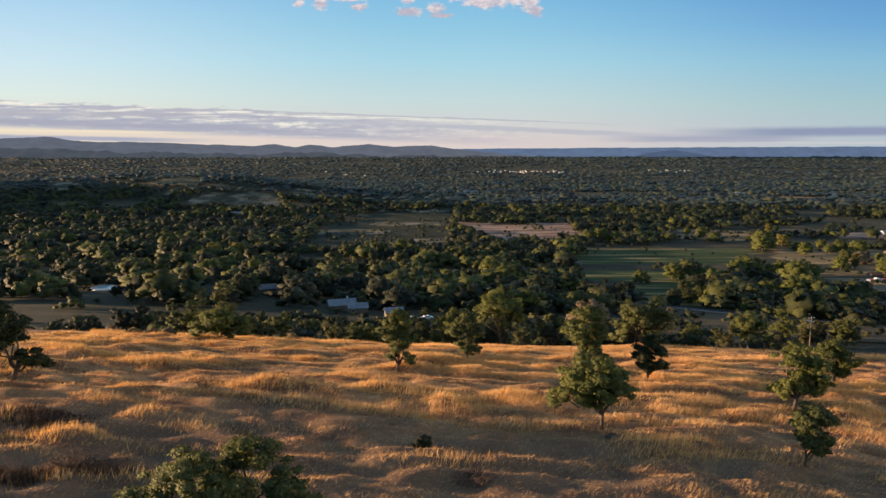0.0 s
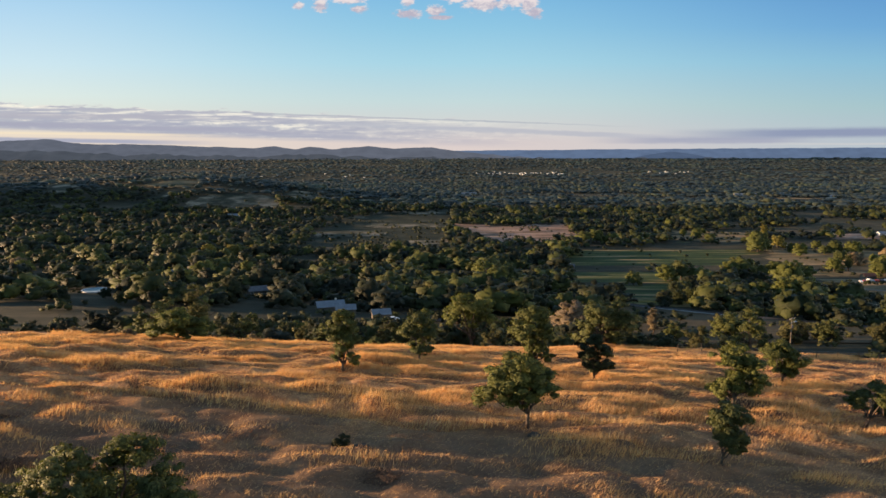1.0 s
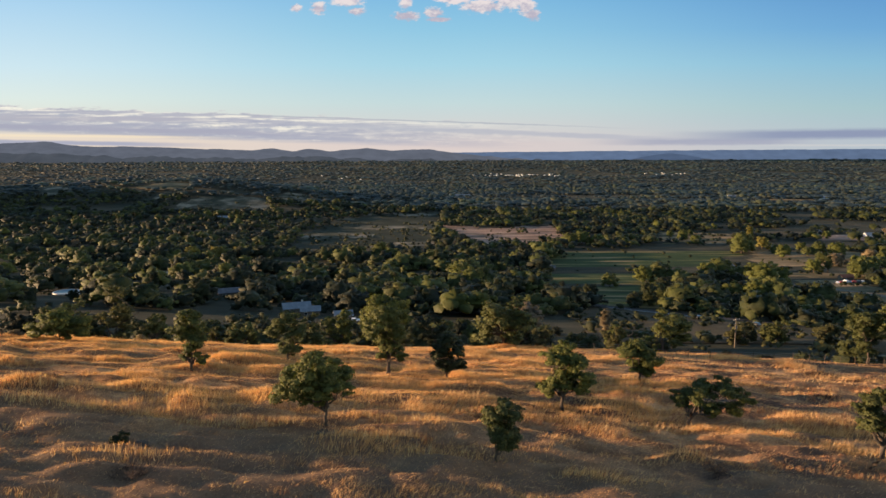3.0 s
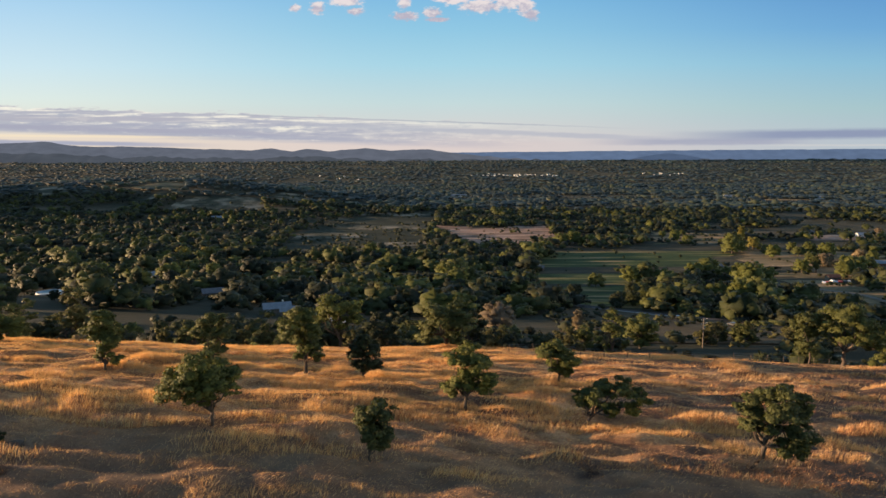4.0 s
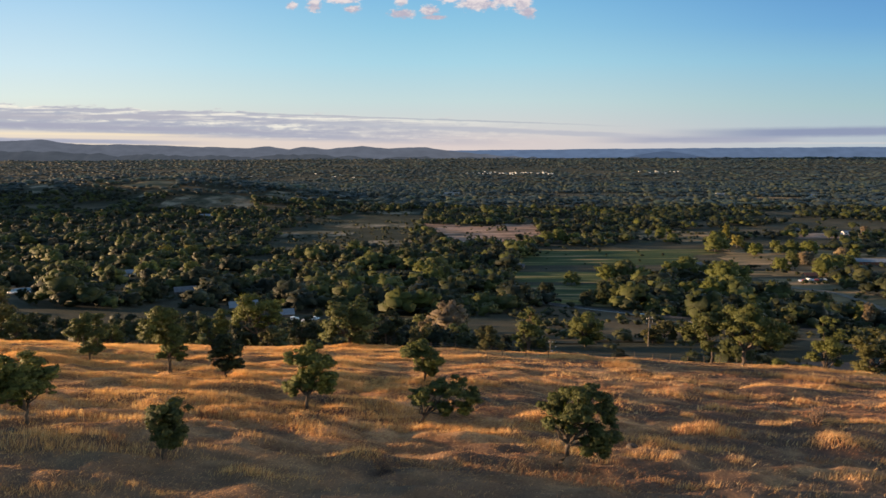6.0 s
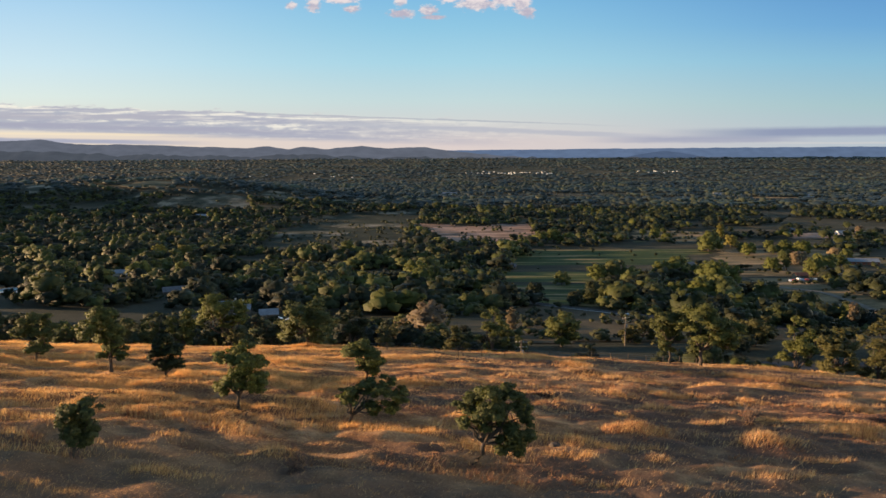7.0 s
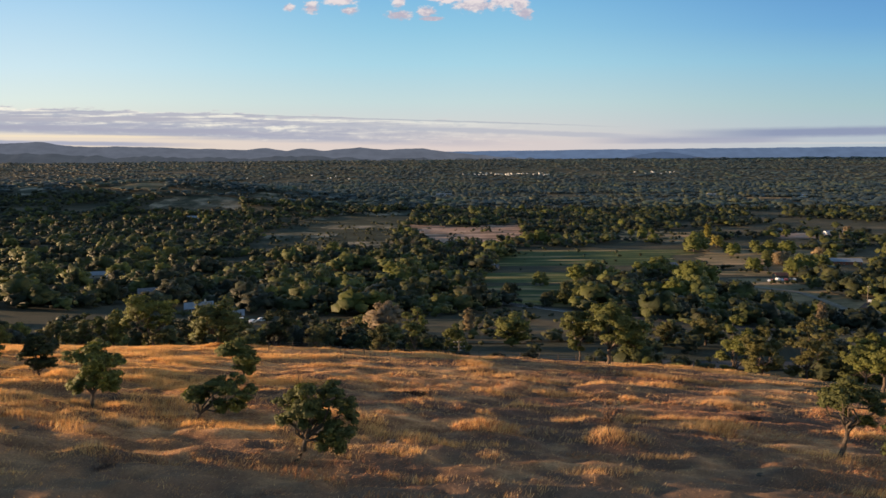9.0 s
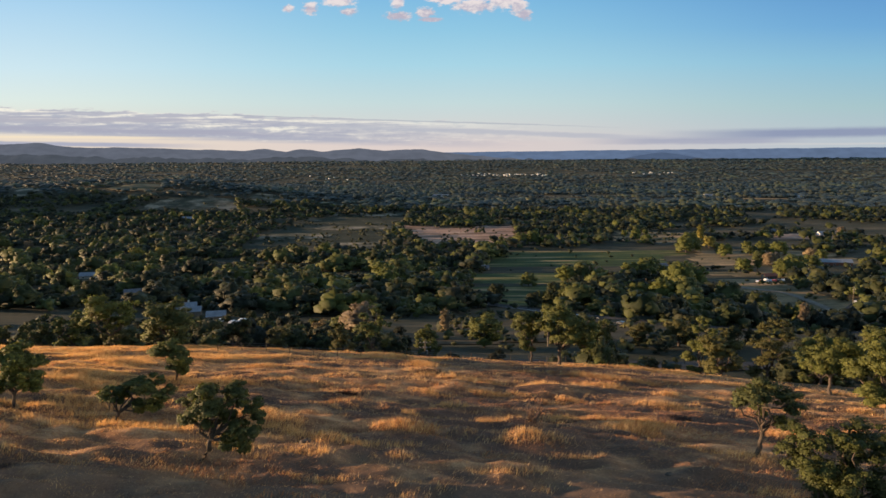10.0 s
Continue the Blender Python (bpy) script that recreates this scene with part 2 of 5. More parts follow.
def vnoise(x, y):
    """Smooth noise between 0 and 1 on a unit lattice."""
    x, y = np.asarray(x, float), np.asarray(y, float)
    i, j = np.floor(x).astype(int), np.floor(y).astype(int)
    u, v = x - i, y - j
    u, v = u * u * (3 - 2 * u), v * v * (3 - 2 * v)
    a, b = LATTICE[i % 256, j % 256], LATTICE[(i + 1) % 256, j % 256]
    c, d = LATTICE[i % 256, (j + 1) % 256], LATTICE[(i + 1) % 256, (j + 1) % 256]
    return (a * (1 - u) + b * u) * (1 - v) + (c * (1 - u) + d * u) * v


def fnoise(x, y, octaves=4):
    total, amp = 0.0, 0.5
    for k in range(octaves):
        total = total + amp * vnoise(x * 2 ** k + 17.3 * k, y * 2 ** k + 5.1 * k)
        amp *= 0.5
    return total / (1 - 0.5 ** octaves)


def land_smooth(x, y):
    """The hill with its golden slope, its steep far side, the valley, the wooded knoll and unseen hills added for
    shade.
    """
    x, y = np.asarray(x, float), np.asarray(y, float)
    u, v = np.clip(x, -70, 190) / 100, (np.clip(y, 15, 150) - 60) / 100
    hill = 69.26 - 6.72 * u - 11.32 * v - 0.84 * u * u + 4.61 * u * v - 20.65 * v * v
    side = np.clip((x + 10) / 55, 0, 1)
    hill = hill + 1.9 * side * side * (3 - 2 * side) * np.clip((150 - x) / 50, 0, 1) * np.exp(-((y - 104) / 16) ** 2)
    hill = hill - 0.09 * np.clip(x - 190, 0, 400) - 0.10 * np.clip(-70 - x, 0, 700)
    far = np.interp(y, [-400, 60, 90, 100, 130, 150, 180, 230, 280, 350, 450, 550, 700, 1100, 2500, 5000],
                    [108, 90, 71, 67, 53, 45, 38, 30, 23, 13, 6, 1, -2, 2, 0, 0])
    far = far + 8 * np.exp(-((x + 190) / 120) ** 2 - ((y - 330) / 130) ** 2)
    far = far - 8 * np.exp(-((x - 250) / 90) ** 2 - ((y - 300) / 80) ** 2)
    k = 1.2
    low = np.minimum(hill, far) - k * np.log1p(np.exp(-np.abs(hill - far) / k)) + 0.02 * k
    low = np.maximum(low, np.minimum(far, 6.0))
    knoll = 46 * np.exp(-((x + 480) / 330) ** 2 - ((y - 1300) / 210) ** 2)
    knoll = knoll + 22 * np.exp(-((x + 900) / 300) ** 2 - ((y - 1250) / 260) ** 2)
    # two hills out of view on the left, added to shade the valley
    knoll = knoll + 80 * np.exp(-((x + 720) / 110) ** 2 - ((y - 430) / 230) ** 2) + 130 * np.exp(-((x + 1250) / 200) ** 2 - ((y - 1200) / 330) ** 2)
    roll = 9 * (fnoise(x / 420 + 9, y / 420 + 3, 3) - 0.5) * np.clip((y - 650) / 500, 0, 1)
    rise = np.interp(y, [2400, 3000, 4350, 5000], [0, 20, 82, 88])
    return low + knoll + roll + rise


# hummocks of tall grass: x, y, reach along the slope
MOUNDS = [(21, 50, 2.2), (30, 49, 1.7), (6, 57, 2.7), (0, 53, 2.1), (13, 45, 2.4), (0, 42, 1.9), (-2, 39, 1.9), (41, 66, 3.5), (-2, 73, 3.8), (-6, 57, 3.0), (-9, 50, 2.7),
          (39, 47, 2.2), (70, 60, 3.3), (64, 55, 1.8), (83, 59, 4.3), (96, 66, 3.8), (51, 85, 4.0), (98, 53, 3.0), (90, 83, 4.5), (-24, 41, 1.4), (-21, 46, 2.0), (-14, 55, 2.8), (-28, 62, 4.1), (59, 59, 2.4)]


def mounds(x, y):
    total = 0.0
    for mx, my, r in MOUNDS:
        total = total + np.exp(-((x - mx) / r) ** 2 - ((y - my - 0.08 * (x - mx)) / (0.3 * r + 0.4)) ** 2)
    return total


def land(x, y):
    """The ground, with the hummocks of the slope."""
    x, y = np.asarray(x, float), np.asarray(y, float)
    near = np.clip((170 - y) / 40, 0, 1) * np.clip((y - 10) / 15, 0, 1) * np.clip((x + 140) / 60, 0, 1) * np.clip((260 - x) / 60, 0, 1)
    warp = 4 * (vnoise(x / 9 + 40, y / 9) - 0.5)
    lumps = (0.2 + 0.4 * np.clip((y - 40) / 15, 0, 1)) * (vnoise(x / 8.0 + 0.04 * y + 3, (y + warp) / 2.9) - 0.5) + 0.62 * (vnoise(x / 3.6 + 50, (y + 0.5 * warp) / 1.5 + 8) - 0.5)
    lumps = lumps + 0.4 * (vnoise(x / 14 + 7, y / 8) - 0.5) + 0.55 * (vnoise(x / 1.9 + 11, (y + 0.4 * warp) / 0.95 + 31) - 0.5)
    lumps = lumps + 0.55 * np.clip(mounds(x, y), 0, 1.2)
    return land_smooth(x, y) + near * lumps * (1 - 0.45 * np.clip((y - 78) / 12, 0, 1))

# ---- building helpers ----


def mesh_of(name, verts, faces, material, smooth=False, normals=None):
    """A mesh from arrays of corners and of faces with equal corner counts; normals: one for each corner."""
    me = bpy.data.meshes.new(name)
    verts, faces = np.asarray(verts, np.float32), np.asarray(faces, np.int32)
    n = faces.shape[1]
    me.vertices.add(len(verts))
    me.vertices.foreach_set("co", verts.ravel())
    me.loops.add(faces.size)
    me.loops.foreach_set("vertex_index", faces.ravel())
    me.polygons.add(len(faces))
    me.polygons.foreach_set("loop_start", np.arange(0, faces.size, n, dtype=np.int32))
    me.polygons.foreach_set("use_smooth", np.full(len(faces), smooth or normals is not None))
    me.update(calc_edges=True)
    if normals is not None:
        me.normals_split_custom_set_from_vertices(np.asarray(normals, np.float32))
    me.materials.append(material)
    return me


def part(name, data, parent=None, label="", at=None):
    """Links a mesh (or a bmesh with its material) as one object, under its thing where there is one."""
    if isinstance(data, tuple):
        bm, material = data
        data = bpy.data.meshes.new(name)
        bm.to_mesh(data)
        bm.free()
        data.materials.append(material)
    ob = new(name, data)
    if parent:
        ob.parent = parent
    if at is not None:
        ob.matrix_basis = at
    return tagged(ob, label)


def thing(name, x, y, z, turn=0.0, label="", category="", group="", kind=""):
    ob = new(name)
    ob.empty_display_size = 0.5
    ob.matrix_basis = pose(x, y, z, 0, 0, turn)
    return tagged(ob, label, category, group, kind)


def box(bm, x0, x1, y0, y1, z0, z1, bevel=0.0):
    r = bmesh.ops.create_cube(bm, size=1.0)
    vs = r["verts"]
    for v in vs:
        v.co = Vector(((x0 + x1) / 2 + v.co.x * (x1 - x0), (y0 + y1) / 2 + v.co.y * (y1 - y0), (z0 + z1) / 2 + v.co.z * (z1 - z0)))
    if bevel:
        bmesh.ops.bevel(bm, geom=list({e for v in vs for e in v.link_edges}), offset=bevel, segments=2, affect="EDGES")
    return bm


def tube(points, radii, sides=7):
    """Corners and quads of a bent, tapered limb."""
    p = np.asarray(points, float)
    d = np.gradient(p, axis=0)
    d /= np.linalg.norm(d, axis=1)[:, None] + 1e-9
    ref = np.where(np.abs(d[:, 2:3]) > 0.9, [[1.0, 0, 0]], [[0, 0, 1.0]])
    u = np.cross(d, ref)
    u /= np.linalg.norm(u, axis=1)[:, None]
    w = np.cross(d, u)
    a = np.linspace(0, 2 * math.pi, sides, endpoint=False)
    ring = u[:, None, :] * np.cos(a)[None, :, None] + w[:, None, :] * np.sin(a)[None, :, None]
    v = (p[:, None, :] + ring * np.asarray(radii, float)[:, None, None]).reshape(-1, 3)
    f = []
    for i in range(len(p) - 1):
        for j in range(sides):
            k = (j + 1) % sides
            f.append((i * sides + j, i * sides + k, (i + 1) * sides + k, (i + 1) * sides + j))
    return v, np.array(f)


def bent(rng, a, b, steps=6, wiggle=0.08, sag=0.0):
    """A wavering line from a to b."""
    a, b = np.asarray(a, float), np.asarray(b, float)
    s = np.linspace(0, 1, steps)[:, None]
    w = rng.normal(0, wiggle * np.linalg.norm(b - a), (steps, 3)) * np.sin(s * math.pi)
    out = a + (b - a) * s + w
    out[:, 2] += sag * np.sin(s[:, 0] * math.pi)
    return out


def join(pieces):
    vs, fs, n = [], [], 0
    for v, f in pieces:
        vs.append(v)
        fs.append(f + n)
        n += len(v)
    return np.concatenate(vs), np.concatenate(fs)


def leaf_cloud(rng, lobes, count, size, within=0.16, under=0.45, stray=0.16, blend=0.75, fuzz=1.0, lift=0.0):
    """Leaves, three corners each, over and in a crown made of lobes (x, y, z, rx, ry, rz), thinned in patches and uneven in outline."""
    L = np.asarray(lobes, float)
    area = (L[:, 3] * L[:, 5]) ** 1.0
    pick = rng.choice(len(L), int(count * 1.7), p=area / area.sum())
    l = L[pick]
    d = rng.normal(size=(len(l), 3))
    d /= np.linalg.norm(d, axis=1)[:, None]
    ph = pick * 1.7
    ripple = 0.5 + 0.5 * np.sin(5.1 * d[:, 0] + ph) * np.sin(4.3 * d[:, 1] + 2 * ph) * np.cos(4.7 * d[:, 2] + ph)
    keep = (ripple > 0.22 * rng.rand(len(l)) + 0.16) & ((d[:, 2] > -under) | (rng.rand(len(l)) < 0.35))
    l, d, ripple = l[keep][:count], d[keep][:count], ripple[keep][:count]
    n = len(l)
    rad = np.where(rng.rand(n) < within, rng.uniform(0.35, 0.85, n), 0.9 + fuzz * (rng.uniform(-0.12, 0.08, n) + 0.16 * (ripple - 0.5) + 0.12 * np.abs(rng.normal(0, 0.5, n))))
    rad = np.where(rng.rand(n) < stray, rad * rng.uniform(1.05, 1.5, n), rad)
    c = l[:, :3] + d * l[:, 3:6] * rad[:, None]
    nrm = d + rng.normal(0, 0.45, (n, 3)) + [0, 0, 0.2]
    nrm /= np.linalg.norm(nrm, axis=1)[:, None]
    u = np.cross(nrm, rng.normal(size=(n, 3)))
    u /= np.linalg.norm(u, axis=1)[:, None] + 1e-9
    w = np.cross(nrm, u)
    s = size * rng.uniform(0.55, 1.35, n)[:, None]
    a = 0.8 * s
    v = np.stack([c - u * s - w * a * 0.6, c + u * s - w * a * 0.6, c + w * a * 1.3], 1).reshape(-1, 3)
    whole = c - [*L[:, :2].mean(0), L[:, 2].min()]
    whole /= np.linalg.norm(whole, axis=1)[:, None] + 1e-6
    soft = (1.3 - blend) * d + blend * whole + rng.normal(0, 0.14 * fuzz, (n, 3)) + [0, 0, lift]
    soft /= np.linalg.norm(soft, axis=1)[:, None]
    return v, np.arange(3 * n).reshape(-1, 3), np.repeat(soft, 3, axis=0)


def ico(level):
    """Corners and triangles of a round clump of one metre."""
    bm = bmesh.new()
    bmesh.ops.create_icosphere(bm, subdivisions=level, radius=1.0)
    v = np.array([p.co[:] for p in bm.verts])
    f = np.array([[p.index for p in q.verts] for q in bm.faces])
    bm.free()
    return v, f


ICO = {1: ico(1), 2: ico(2)}


def clumps(rng, lobes, level=2, fill=0.85, rough=0.22, blend=0.7, lift=0.25):
    """The dense inner twigs and leaves of each lobe: an uneven closed clump."""
    L = np.asarray(lobes, float)
    vs, fs, ns, n = [], [], [], 0
    core = 0.9 * L[:, 3].max() if len(L) > 6 else 1e9
    mid = np.array([*L[:, :2].mean(0), L[:, 2].min()])
    for row in L:
        bv, bf = ICO[2 if row[3] > core and row[3] > 1.5 else level]
        r = fill * (1 + rough * rng.normal(0, 1, len(bv)).clip(-1.6, 1.6))
        v = row[:3] + bv * row[3:6] * r[:, None]
        whole = v - mid
        whole /= np.linalg.norm(whole, axis=1)[:, None] + 1e-6
        nv = (1 - blend) * bv + blend * whole + rng.normal(0, 0.16, bv.shape) + [0, 0, lift]
        ns.append(nv / np.linalg.norm(nv, axis=1)[:, None])
        vs.append(v)
        fs.append(bf + n)
        n += len(bv)
    return np.concatenate(vs), np.concatenate(fs), np.concatenate(ns)


def both_of(a, b):
    """Two clouds of triangles as one."""
    return np.concatenate([a[0], b[0]]), np.concatenate([a[1], b[1] + len(a[0])]), np.concatenate([a[2], b[2]])


def leaf_mesh(name, cloud, leaf):
    return mesh_of(name, cloud[0], cloud[1], leaf, True, cloud[2])


def to_lobes(rng, flat, deep=0.8):
    """Lobes (side, up, radius) outlined from the camera's view, given depth; nearer ones are raised to keep that
    outline.
    """
    out = []
    cx = sum(a for a, _, _ in flat) / len(flat)
    top = max(h for _, h, _ in flat)
    half = max(abs(a - cx) + r for a, _, r in flat)
    for a, h, r in flat:
        for _ in range(2):
            room = math.sqrt(max(0.05, 1 - ((a - cx) / (half + 0.01)) ** 2)) * half * deep - 0.4 * r
            if h < 0.55 * top:
                room = min(room, 0.7 * r)
            off = rng.uniform(-1, 1) * max(0.0, room)
            for k in range(8):
                d = rng.normal(size=3)
                d *= rng.uniform(0.35, 0.9) * r / np.linalg.norm(d)
                q = r * rng.uniform(0.22, 0.42)
                out.append((a + d[0], off + d[1], h + 0.8 * d[2] + 0.3 * max(0.0, -off), q * 1.25, q * 1.25, q * 0.72))
    return out


def tree(name, x, y, flat, label, leaf=OAK_LEAF, leaves=7000, size=0.13, girth=0.16, fork=None, lean=0.0, seed=1, group="oaks on the slope", sink=0.15, category="tree"):
    """A tree with trunk, a limb to each lobe and a crown of single leaves."""
    rng = np.random.RandomState(seed)
    z = float(land(x, y)) - sink
    th = thing(name, x, y, z, 0, label, category, group)
    top = max(h + r for _, h, r in flat)
    fork = fork or 0.28 * top
    foot = (lean, 0, fork)
    line = bent(rng, (0, 0, 0), foot, 6, 0.04)
    rad = girth * np.array([1.7, 1.15, 1.0, 0.95, 0.9, 0.95])
    part("trunk", mesh_of("trunk", *tube(line, rad, 9), BARK, True), th, "grey-brown furrowed bark")
    lobes = to_lobes(rng, flat)
    for i in range(0, len(lobes), 16):
        lx, ly, lz = lobes[i][:3]
        pts = bent(rng, (lean, 0, fork - 0.1), (lx, ly, lz + 0.2 * lobes[i][5]), 7, 0.09, 0.12 * abs(lx))
        r = girth * np.linspace(0.62, 0.10, 7)
        limb = [tube(pts, r, 6)]
        for k in range(3):
            tip = pts[3 + k] + rng.normal(0, 0.6 * lobes[i][3], 3)
            limb.append(tube(bent(rng, pts[3 + k], tip, 4, 0.08), girth * np.linspace(0.22, 0.05, 4), 4))
        part("limb", mesh_of("limb", *join(limb), BARK, True), th)
    fine = leaf_cloud(rng, lobes, int(1.5 * leaves), 0.7 * size, 0.1, 0.5, 0.2, 0.6)
    part("crown", leaf_mesh("crown", both_of(clumps(rng, lobes, 1, 0.72, 0.25, 0.5), fine), leaf), th)
    return th


# ---- the ground sheet ----
def spread(lo, hi, step, end, grow=1.16):
    """Grid lines: even between lo and hi, wider and wider beyond."""
    mid = list(np.arange(lo, hi + step / 2, step))
    out, s = [], step
    a, b = lo, hi
    left, right = [], []
    while b < end:
        s *= grow
        s = min(s, 90)
        b += s
        a -= s
        right.append(b)
        left.append(a)
    return np.array(left[::-1] + mid + right)


gx = spread(-44, 130, 0.44, 4900, 1.24)
gy = spread(28, 104, 0.34, 4950, 1.24)
gy = gy[gy > -900]
GX, GY = np.meshgrid(gx, gy)
GZ = land(GX, GY)
idx = np.arange(GX.size).reshape(GX.shape)
quads = np.stack([idx[:-1, :-1], idx[:-1, 1:], idx[1:, 1:], idx[1:, :-1]], -1).reshape(-1, 4)
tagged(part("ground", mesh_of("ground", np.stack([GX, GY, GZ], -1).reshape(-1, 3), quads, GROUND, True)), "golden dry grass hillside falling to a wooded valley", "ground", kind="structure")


def inside(poly, x, y):
    """Which of the points lie in the polygon."""
    x, y = np.asarray(x, float), np.asarray(y, float)
    res = np.zeros(x.shape, bool)
    for (x0, y0), (x1, y1) in zip(poly, poly[1:] + poly[:1]):
        cross = (y0 > y) != (y1 > y)
        res ^= cross & (x < (x1 - x0) * (y - y0) / ((y1 - y0) or 1e-9) + x0)
    return res


def draped(name, poly, material, label, step=7.0, lift=0.25, rag=9.0, category="field"):
    """A field laid over the land, with an uneven edge."""
    xs, ys = [p[0] for p in poly], [p[1] for p in poly]
    ax, ay = np.arange(min(xs) - 10, max(xs) + 10, step), np.arange(min(ys) - 10, max(ys) + 10, step)
    X, Y = np.meshgrid(ax, ay)
    wob = rag * (fnoise(X / 40, Y / 40, 3) - 0.5) * 2
    keep = inside(poly, X + wob, Y - wob)
    i = np.arange(X.size).reshape(X.shape)
    f = np.stack([i[:-1, :-1], i[:-1, 1:], i[1:, 1:], i[1:, :-1]], -1)[keep[:-1, :-1]].reshape(-1, 4)
    used, inv = np.unique(f, return_inverse=True)
    v = np.stack([X, Y, land(X, Y) + lift], -1).reshape(-1, 3)[used]
    return tagged(part(name, mesh_of(name, v, inv.reshape(-1, 4), material, True)), label, category, kind="structure")


CLEAR = {
    "meadow": [(84, 402), (106, 352), (142, 345), (170, 430), (214, 500), (262, 575), (300, 640), (318, 690), (262, 745), (205, 690), (165, 712), (104, 580), (92, 480)],
    "straw": [(262, 500), (335, 470), (450, 640), (400, 690), (318, 660)],
    "clay": [(12, 930), (90, 905), (172, 925), (158, 790), (120, 735), (50, 730), (35, 800)],
    "marsh": [(-160, 850), (-115, 1030), (20, 1090), (10, 690), (-60, 640), (-140, 680)],
    "slope": [(285, 850), (370, 810), (330, 725), (262, 750)],
    "left_lawn": [(-420, 735), (-350, 735), (-310, 650), (-368, 640)],
    "orchard": [(-370, 565), (-250, 530), (-215, 465), (-320, 485)],
    "yard": [(-140, 300), (-105, 290), (-95, 380), (-135, 380)],
    "left_gap": [(-140, 215), (-100, 225), (-105, 262), (-140, 256)],
    "lot": [(235, 325), (262, 315), (300, 375), (300, 470), (262, 470), (258, 395)],
    "right_far": [(440, 750), (540, 760), (560, 830), (460, 800)],
    "strip": [(600, 1480), (800, 1420), (810, 1470), (610, 1530)],
    "barnyard": [(370, 520), (430, 520), (440, 600), (370, 600)],
    "near_lawn": [(66, 188), (150, 192), (165, 215), (175, 262), (176, 284), (150, 300), (130, 320), (108, 350), (88, 340), (72, 300)],
    "knoll_top": [(-510, 1185), (-510, 1245), (-450, 1258), (-435, 1192)],
    "knoll_path": [(-475, 1100), (-463, 1165), (-436, 1178), (-432, 1117)],
    "knoll_side": [(-420, 1040), (-400, 1150), (-285, 1175), (-255, 1060)],
    "knoll_end": [(-262, 1130), (-273, 1250), (-225, 1248), (-205, 1150)],
    "knoll_left": [(-700, 1250), (-640, 1250), (-620, 1140), (-668, 1145)],
    # corridors shaped to the camera's view, so houses, pool and barn show
    "house_sight": [(-52, 222), (-8, 222), (-20, 300), (-62, 300)],
    "second_house_sight": [(-50, 232), (-74, 232), (-114, 368), (-84, 368)],
    "pool_sight": [(-98, 222), (-126, 222), (-200, 348), (-158, 348)],
    "upper_house_sight": [(-140, 398), (-166, 398), (-196, 482), (-164, 482)],
    "carpark": [(-18, 250), (3, 250), (3, 274), (-20, 274)],
    "barn_view": [(330, 470), (372, 470), (425, 550), (385, 560)],
}
draped("meadow", CLEAR["meadow"], MEADOW, "green irrigated meadow with straw streaks and painted sunlit bands", 5, 0.25, 16)
draped("field", CLEAR["straw"], STRAW, "straw-coloured mown field among trees")
draped("field", CLEAR["clay"], CLAY, "bare orange-tan clay field", 6, 0.25, 22)
draped("field", CLEAR["marsh"], SCRUBLAND, "dark scrubby marsh between woods", 8, 0.25, 24)
for strip in ([(-110, 1040), (20, 1060), (20, 1095), (-100, 1080)], [(-190, 960), (-110, 985), (-115, 1010), (-190, 990)], [(-100, 880), (10, 890), (15, 930), (-90, 925)],
              [(-150, 780), (-60, 795), (-70, 850), (-150, 840)], [(-60, 700), (10, 715), (10, 770), (-50, 760)]):
    draped("field", strip, MARSH, "pale tan strip of dry marsh", 6, 0.5, 14)
draped("field", CLEAR["slope"], STRAW, "tan dry grass slope with small shrubs")
draped("field", CLEAR["left_lawn"], MARSH, "grey dry pasture between trees")
draped("field", CLEAR["orchard"], STRAW, "dry ground of a small orchard")
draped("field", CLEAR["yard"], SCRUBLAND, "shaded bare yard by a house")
draped("field", CLEAR["lot"], STRAW, "tan dirt lot beside the road")
draped("field", CLEAR["right_far"], CLAY, "bare reddish far field")
draped("field", CLEAR["strip"], STRAW, "pale narrow far field", 12)
draped("field", CLEAR["barnyard"], STRAW, "dry grass round the long barn")
draped("field", CLEAR["knoll_top"], STRAW, "dry tan crown of the wooded knoll", 8, 0.25, 20)
draped("field", CLEAR["knoll_path"], MARSH, "grey bare strip on the wooded knoll", 8)
draped("field", CLEAR["knoll_side"], MARSH, "grey-green pasture on the wooded knoll", 8)
draped("field", CLEAR["knoll_end"], MARSH, "grassy clearing on the wooded knoll", 8)
draped("field", CLEAR["knoll_left"], MARSH, "bare slope on the wooded knoll", 8)
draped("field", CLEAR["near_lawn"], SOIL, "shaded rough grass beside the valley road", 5)


